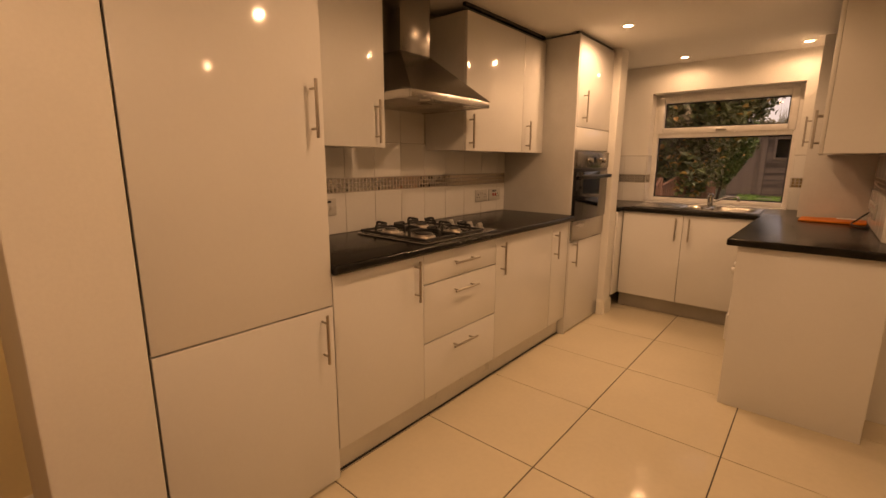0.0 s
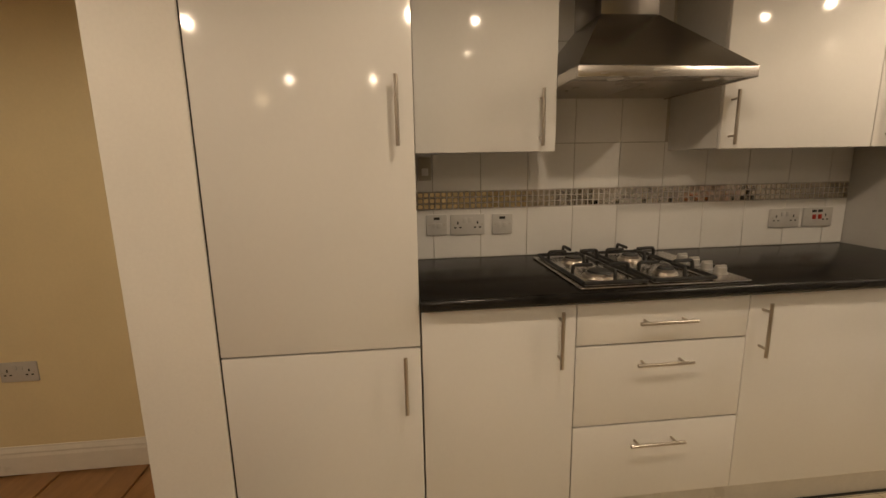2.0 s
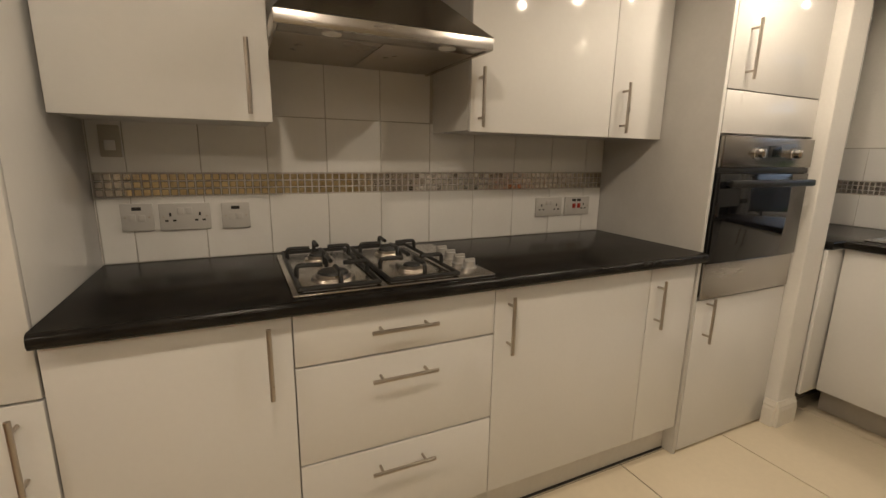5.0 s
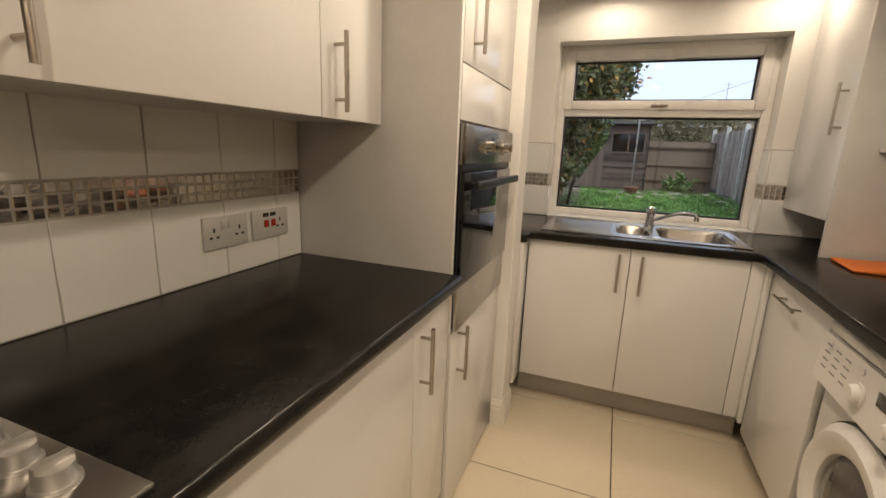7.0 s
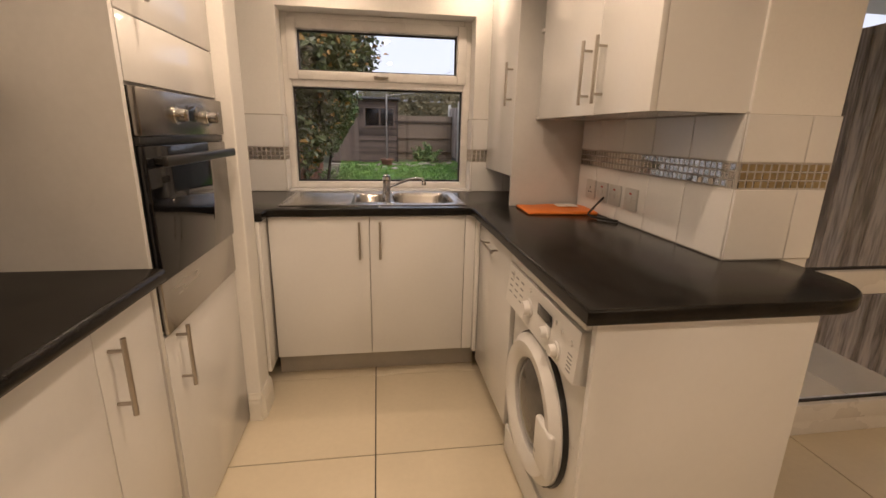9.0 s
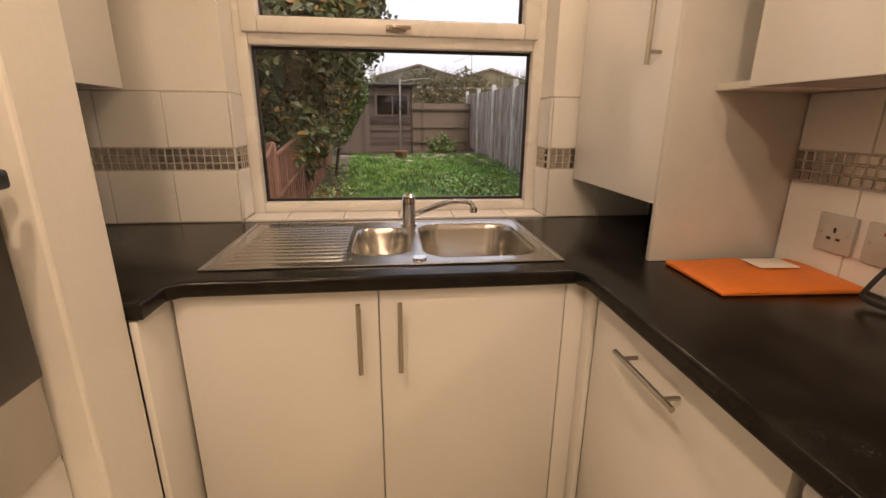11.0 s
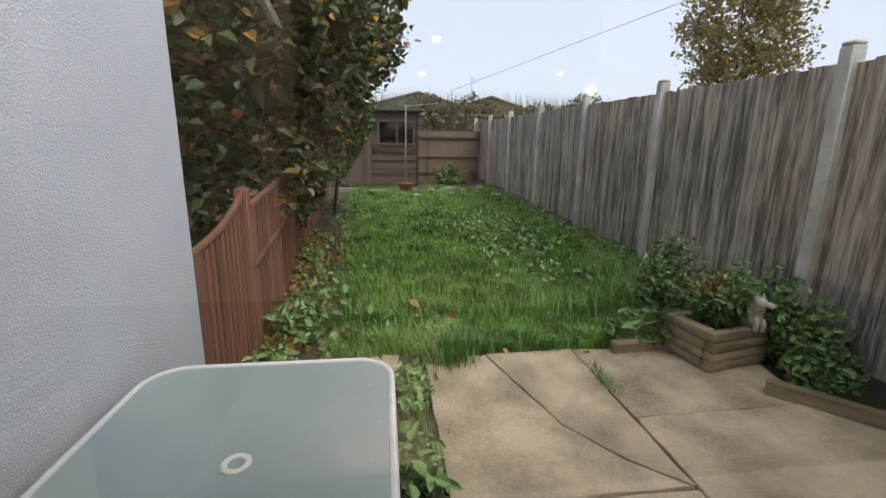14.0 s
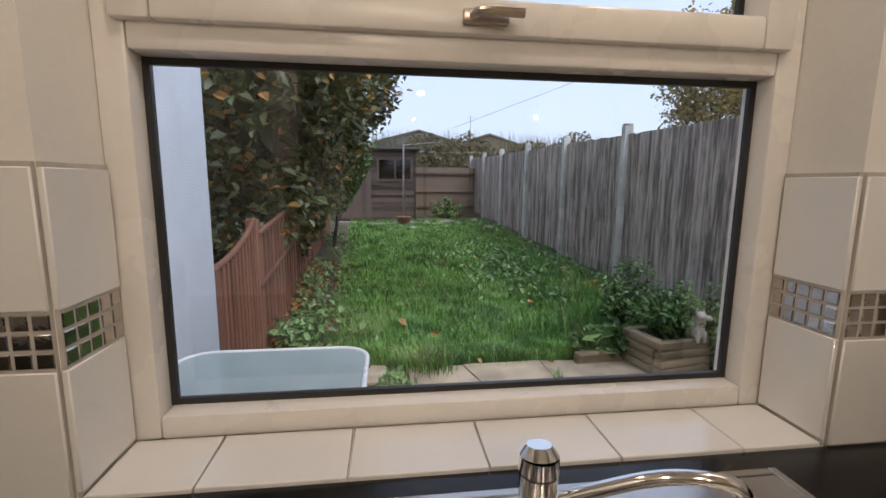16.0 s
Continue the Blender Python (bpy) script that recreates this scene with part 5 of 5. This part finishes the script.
while len(vs) < 5 * 90000:
    y = 7.15 + (rng.random() ** 1.8) * 9.3
    xl, xr = lfx(y) + 0.5, FXR - 0.05
    x = rng.uniform(xl, xr)
    if y < lawn_edge(x):
        continue
    nn = noise.noise((x * 1.1, y * 1.1, 0))
    tuft = max(0.0, noise.noise((x * 4.5, y * 4.5, 3)))
    edge_d = min(x - xl, xr - x)
    if edge_d < 0.25 and rng.random() < 0.4:
        continue
    if tuft < 0.05 and rng.random() < 0.35:
        continue
    h = (0.055 + 0.06 * max(0, nn) + 0.13 * tuft + 0.04 * rng.random()) * (1.25 if edge_d < 0.5 else 1.0)
    blade(x, y, h, 0.0026 + 0.0006 * (y - 6.9))
TUFTS = ((-0.62, 7.22, 700, 0.24, 0.09, 0.07), (0.1, 7.3, 300, 0.14, 0.16, 0.04), (0.32, 6.85, 150, 0.10, 0.02, 0.13), (-0.2, 6.8, 40, 0.05, 0.03, 0.1),
         (-0.88, 6.75, 240, 0.09, 0.05, 0.25), (-0.88, 5.9, 120, 0.07, 0.05, 0.3), (1.1, 8.0, 700, 0.26, 0.2, 0.2), (1.5, 8.7, 800, 0.24, 0.2, 0.25),
         (1.6, 9.7, 600, 0.26, 0.15, 0.3), (-1.15, 7.9, 500, 0.2, 0.16, 0.14), (-1.3, 8.6, 400, 0.2, 0.16, 0.14), (0.5, 7.9, 400, 0.2, 0.2, 0.1))
for cx, cy, cnt, hh, sx, sy in TUFTS:
    for _ in range(cnt):
        blade(cx + rng.gauss(0, sx), cy + rng.gauss(0, sy), hh * rng.uniform(0.5, 1.2), 0.0032)
me = bpy.data.meshes.new("lawn")
me.from_pydata(vs, [], fs)
me.materials.append(GRASS)
tagged(new("lawn", me), "lush uneven green lawn grass with long tufts", "grass", kind="stuff")

# weeds and leaf litter over the beds and lawn
spots = []
for _ in range(3200):
    k = rng.random()
    if k < 0.3:
        y = rng.uniform(6.9, 13.5)
        x = lfx(y) + abs(rng.gauss(0.25, 0.25)) + 0.05
    elif k < 0.75:
        y = 10.2 + rng.gauss(0, 0.9)
        x = 0.75 + rng.gauss(0, 0.4)
    else:
        y = rng.uniform(7.5, 15)
        x = FXR - 0.1 - abs(rng.gauss(0, 0.25))
    if noise.noise((x * 2.2, y * 1.6, 8)) > -0.1:
        spots.append((Vector((x, y, ground_z(y) + rng.uniform(0.03, 0.2))), 0))
me = leaf_cloud(spots, 0.07, rng, 0.25, 0.6)
me.materials.append(LEAFB)
tagged(new("weeds", me), "low broad-leaved weeds in the lawn and beds", "weeds", kind="stuff")
spots = [(Vector((lfx(y) + abs(rng.gauss(0.2, 0.3)), y, ground_z(y) + rng.uniform(0.0, 0.05))), 0) for y in [rng.uniform(6.5, 11) for _ in range(520)]]
spots += [(Vector((rng.uniform(-1.2, 1.2), y, ground_z(y) + 0.1)), 0) for y in [rng.uniform(7, 12) for _ in range(26)]]
me = leaf_cloud(spots, 0.075, rng, 0.2, 0.75)
me.materials.append(LEAFA)
tagged(new("fallen_leaves", me), "scattered orange fallen leaves", "leaves", kind="stuff")

# timber planter with herbs and a stone dog
planter = thing("planter", (1.07, 6.84, -0.14), "mossy stacked timber planter box on the paving", "planter")
PM = Matrix.Translation((1.07, 6.84, 0)) @ Matrix.Rotation(radians(11), 4, "Z")


def in_planter(name, bm, m):
    bm.transform(PM)
    part(name, bm, m, planter)


for k in range(4):
    z = -0.112 + k * 0.068
    for x0, x1, y0, y1 in ((0, 0.5, 0, 0.07), (0, 0.5, 0.35, 0.42), (0, 0.07, 0.072, 0.348), (0.43, 0.5, 0.072, 0.348)):
        b = bm_box(x0 + rnd.uniform(-.012, .004), x1 + rnd.uniform(-.004, .012), y0 + rnd.uniform(-.006, .003), y1, z, z + 0.065, 0.009, 2)
        for v in b.verts:
            v.co += 0.006 * noise.noise_vector(v.co * 9)
        in_planter("sleeper", b, SLEEPER)
in_planter("soil", bm_box(0.071, 0.429, 0.073, 0.347, -0.11, 0.135), SOIL)


def bush(name, c, r, n, size, seed, label, m=LEAFB, slim=0.55):
    rg = random.Random(seed)
    b = thing(name, (c[0], c[1], c[2] - r[2]), label, "plant")
    sp, st = [], []
    for i in range(int(max(14, n / 26))):
        a, q = rg.uniform(0, 6.28), rg.uniform(0.1, 1)
        tip = Vector((c[0] + r[0] * q * math.cos(a), c[1] + r[1] * q * math.sin(a), c[2] + r[2] * rg.uniform(-0.2, 1.0) * (1.15 - 0.6 * q)))
        foot = Vector((c[0] + rg.gauss(0, r[0] * 0.2), c[1] + rg.gauss(0, r[1] * 0.2), c[2] - r[2]))
        st.append(bm_rod(tuple(foot), tuple(tip), 0.004, 5, 0.002))
        for _ in range(26):
            f = rg.uniform(0.25, 1.05)
            sp.append((foot.lerp(tip, f) + Vector((rg.gauss(0, 0.035), rg.gauss(0, 0.035), rg.gauss(0, 0.02))), 0))
    part("stems", bm_join(*st), BARK, b)
    leaf_object("foliage", leaf_cloud(sp, size, rg, 0.3, slim), m, b)
    return b


bush("herb_plant", (1.27, 7.08, 0.32), (0.26, 0.2, 0.26), 1500, 0.05, 1, "bushy grey-green herb growing in the planter")
bush("herb_plant", (1.70, 7.05, 0.16), (0.24, 0.45, 0.34), 2000, 0.06, 2, "leafy green plant between planter and fence")
bush("herb_plant", (1.66, 6.62, 0.0), (0.2, 0.26, 0.2), 800, 0.06, 3, "low leafy plant at the fence's foot")
bush("herb_plant", (1.22, 7.62, 0.28), (0.3, 0.28, 0.40), 1500, 0.055, 4, "bushy grey-green plant beside the lawn")
bush("broad_leaved_plant", (0.84, 7.36, 0.0), (0.26, 0.2, 0.14), 300, 0.15, 5, "broad-leaved green plant at the paving's edge", LEAFB, 0.42)
bush("shrub", (-1.75, 6.85, -0.02), (0.2, 0.4, 0.14), 600, 0.07, 6, "low green weeds along the brown fence")
bush("shrub", (-1.7, 7.8, 0.02), (0.25, 0.5, 0.18), 700, 0.07, 7, "low green weeds along the brown fence")
bush("weed", (-0.9, 6.15, -0.08), (0.07, 0.25, 0.08), 200, 0.08, 14, "broad-leaved weeds in the soil strip beside the paving", LEAFB, 0.6)
bush("weed", (-0.9, 6.85, -0.09), (0.07, 0.25, 0.07), 260, 0.06, 15, "small weeds in the soil strip beside the paving", LEAFB, 0.6)
bush("grass_clump", (0.95, 17.6, 0.45), (0.6, 0.4, 0.4), 900, 0.12, 10, "overgrown weeds before the back fence")

dog = bmesh.new()


def blob(c, r):
    bmesh.ops.create_uvsphere(dog, u_segments=14, v_segments=9, radius=1, matrix=Matrix.Translation(c) @ Matrix.Diagonal((*r, 1)))


DX, DY, DZ = 1.43, 6.955, 0.158
blob((DX, DY, DZ + 0.06), (0.05, 0.06, 0.075))
blob((DX, DY - 0.03, DZ + 0.13), (0.04, 0.04, 0.05))
blob((DX - 0.01, DY - 0.045, DZ + 0.185), (0.038, 0.042, 0.036))
blob((DX + 0.03, DY - 0.075, DZ + 0.175), (0.024, 0.034, 0.02))
for s in (-0.025, 0.03):
    bmesh.ops.create_cone(dog, segments=8, radius1=0.014, radius2=0.002, depth=0.04, cap_ends=True, matrix=Matrix.Translation((DX - 0.01 + s, DY - 0.03, DZ + 0.225)))
    blob((DX + s, DY - 0.05, DZ + 0.02), (0.014, 0.025, 0.05))
solid("dog_statue", dog, STATUE, "small weathered stone dog statue on the planter", "statue")

edgeb = thing("bed_edging", (1.6, 6.1, -0.14), "low mossy timber edging beside the paving", "edging")
for w, d, at, turn in ((0.95, 0.09, (1.56, 6.24), -50), (1.0, 0.09, (1.80, 5.42), -90), (0.42, 0.07, (0.78, 7.22), 4)):
    b = wonky_box(w, d, 0.10, 0.008, 0.012)
    b.transform(Matrix.Translation((*at, -0.13)) @ Matrix.Rotation(radians(turn), 4, "Z"))
    part("sleeper", b, SLEEPER, edgeb)
stone_meshes = []
for k in range(4):
    b = bmesh.new()
    bmesh.ops.create_icosphere(b, subdivisions=1, radius=1)
    for v in b.verts:
        v.co *= 1 + 0.25 * noise.noise(v.co * 1.7 + Vector((k * 5, 0, 0)))
    stone_meshes.append(to_mesh("stone", b, STONE))
for k in range(26):
    x, y = 0.1 + 1.6 * rng.random() + (-1.9 if k % 4 == 0 else 0), rng.uniform(14.4, 16.3)
    s = rng.uniform(0.06, 0.15)
    st = new("rubble_stone", stone_meshes[k % 4])
    st.matrix_basis = Matrix.Translation((x, y, ground_z(y) + s * 0.3)) @ Euler((0, 0, rng.uniform(0, 6))).to_matrix().to_4x4() @ Matrix.Diagonal((s * 1.3, s, s * 0.6, 1))
    tagged(st, "rough garden stone lying at the lawn's end", "stone", "rubble stones")

# ---- tiles ----
ft = to_mesh("floor_tile", bm_box(-0.2995, 0.2995, -0.2995, 0.2995, -0.009, 0.0, 0.0012, 1), FTILE, False)
for i in range(-2, 8):
    for j in range(0, 8):
        cx, cy = -0.842 - 0.302 + i * 0.604, 3.345 + 0.302 - 0.604 * 5 + j * 0.604
        if cy < 0.3 or cx < -2.0 or cx > 3.2 or cy > 4.4:
            continue
        piece("floor_tile", ft, floor, Matrix.Translation((cx, cy, 0)))
fp = to_mesh("plank", bm_box(-0.62, 0.62, -0.061, 0.061, -0.011, 0.0, 0.0012, 1), OAK, False)
for j in range(24):
    y = 0.03 - j * 0.1235
    for k in range(5):
        x = -1.9 + (j * 0.47) % 1.24 + k * 1.243
        if -2.7 < x < 3.3:
            piece("plank", fp, floor_2, Matrix.Translation((x, y, 0)))


def wall_tiles(parent, m, u0, u1, rows, first, pitch=0.205, skip=None, name="tile"):
    """Rows of tiles on a wall; m takes (along, up, off) to the world."""
    for z0, z1 in rows:
        u = first
        while u > u0:
            u -= pitch
        while u < u1 - 0.004:
            a, b = max(u, u0), min(u + pitch, u1)
            if b - a > 0.012 and not (skip and skip((a + b) / 2, (z0 + z1) / 2)):
                key = (round(b - a, 3), round(z1 - z0, 3))
                if key not in tile_cache:
                    w, h = key
                    tile_cache[key] = to_mesh("tile", bm_box(-w / 2 + 0.0013, w / 2 - 0.0013, -h / 2 + 0.0013, h / 2 - 0.0013, 0, 0.0085, 0.0015, 1), TILE, True)
                piece(name, tile_cache[key], parent, m @ Matrix.Translation(((a + b) / 2, (z0 + z1) / 2, 0)))
            u += pitch


def mosaic(parent, m, u0, u1, z0=1.127):
    n = max(1, round((u1 - u0) / 0.0248))
    p = (u1 - u0) / n
    for i in range(n):
        for r in range(3):
            tilt = Euler((rnd.uniform(-0.018, 0.018), rnd.uniform(-0.018, 0.018), 0)).to_matrix().to_4x4()
            piece("mosaic_tile", MOSAIC, parent, m @ Matrix.Translation((u0 + (i + 0.5) * p, z0 + (r + 0.5) * 0.0245, 0.0035)) @ tilt)


tile_cache = {}
b = bm_box(-0.0109, 0.0109, -0.0109, 0.0109, 0.0, 0.0035, 0, 1)
bmesh.ops.bevel(b, geom=[e for e in b.edges if all(v.co.z > 0.003 for v in e.verts)], offset=0.0022, segments=1, affect="EDGES", profile=0.5)
MOSAIC = to_mesh("mosaic_tile", b, MOSA, True)
ROWS4 = [(WT1 + 0.001, 1.126), (1.2015, 1.394), (1.394, 1.597), (1.597, 1.80), (1.80, 2.005), (2.005, CEIL - 0.002)]
MW = Matrix(((0, 0, 1, WX + 0.0005), (1, 0, 0, 0), (0, 1, 0, 0), (0, 0, 0, 1)))
part("grout", bm_box(WX, WX + 0.006, 0.948, 2.996, WT1, CEIL - 0.001), GROUT, wall_west, smooth=False)
wall_tiles(wall_west, MW, 0.95, 2.995, ROWS4[:2], 1.04)
wall_tiles(wall_west, MW, 1.456, 2.074, ROWS4[2:], 1.04)
mosaic(wall_west, MW, 0.95, 2.995)
ROWS_N = [(WT1 + 0.001, 1.093), (1.1685, 1.345)]
MN = Matrix(((1, 0, 0, 0), (0, 0, -1, WY - 0.0005), (0, 1, 0, 0), (0, 0, 0, 1)))
part("grout", bm_join(bm_box(WX, WL - 0.001, WY - 0.006, WY, WT1, 1.35), bm_box(WR + 0.001, EX, WY - 0.006, WY, WT1, 1.35)), GROUT, wall_north, smooth=False)
wall_tiles(wall_north, MN, WX + 0.01, WL, ROWS_N, WL)
wall_tiles(wall_north, MN, WR, EX - 0.01, ROWS_N, WR)
mosaic(wall_north, MN, WX + 0.01, WL, 1.094)
mosaic(wall_north, MN, WR, -0.11, 1.094)
MRL = Matrix(((0, 0, 1, WL + 0.0005), (1, 0, 0, 0), (0, 1, 0, 0), (0, 0, 0, 1)))
MRR = Matrix(((0, 0, -1, WR - 0.0005), (1, 0, 0, 0), (0, 1, 0, 0), (0, 0, 0, 1)))
part("grout", bm_join(bm_box(WL, WL + 0.006, WY, GY - 0.046, WB, 1.35), bm_box(WR - 0.006, WR, WY, GY - 0.046, WB, 1.35)), GROUT, wall_north, smooth=False)
for mm in (MRL, MRR):
    wall_tiles(wall_north, mm, WY - 0.004, GY - 0.047, [(WB + 0.006, 1.093), (1.1685, 1.345)], WY - 0.004)
    mosaic(wall_north, mm, WY, GY - 0.048, 1.094)
MS = Matrix(((1, 0, 0, 0), (0, 1, 0, 0), (0, 0, 1, WB - 0.005), (0, 0, 0, 1)))
wall_tiles(wall_north, MS, WL + 0.008, WR - 0.008, [(WY - 0.006, GY - 0.047)], -0.793, name="sill_tile")
ME = Matrix(((0, 0, -1, EX - 0.0005), (1, 0, 0, 0), (0, 1, 0, 0), (0, 0, 0, 1)))
part("grout", bm_box(EX - 0.006, EX, 2.955, 3.953, WT1, 1.34), GROUT, wall_east, smooth=False)
wall_tiles(wall_east, ME, 2.955, 3.953, [(WT1 + 0.001, 1.126), (1.2015, 1.335)], 2.955)
mosaic(wall_east, ME, 2.96, 3.953)
MP = Matrix(((1, 0, 0, 0), (0, 0, -1, 2.955 - 0.0005), (0, 1, 0, 0), (0, 0, 0, 1)))
part("grout", bm_box(EX, EX + 0.295, 2.949, 2.955, WT1, 1.335), GROUT, wall_east, smooth=False)
wall_tiles(wall_east, MP, EX - 0.008, EX + 0.293, [(WT1 + 0.001, 1.126), (1.2015, 1.335)], EX - 0.008)
mosaic(wall_east, MP, EX - 0.003, EX + 0.292)
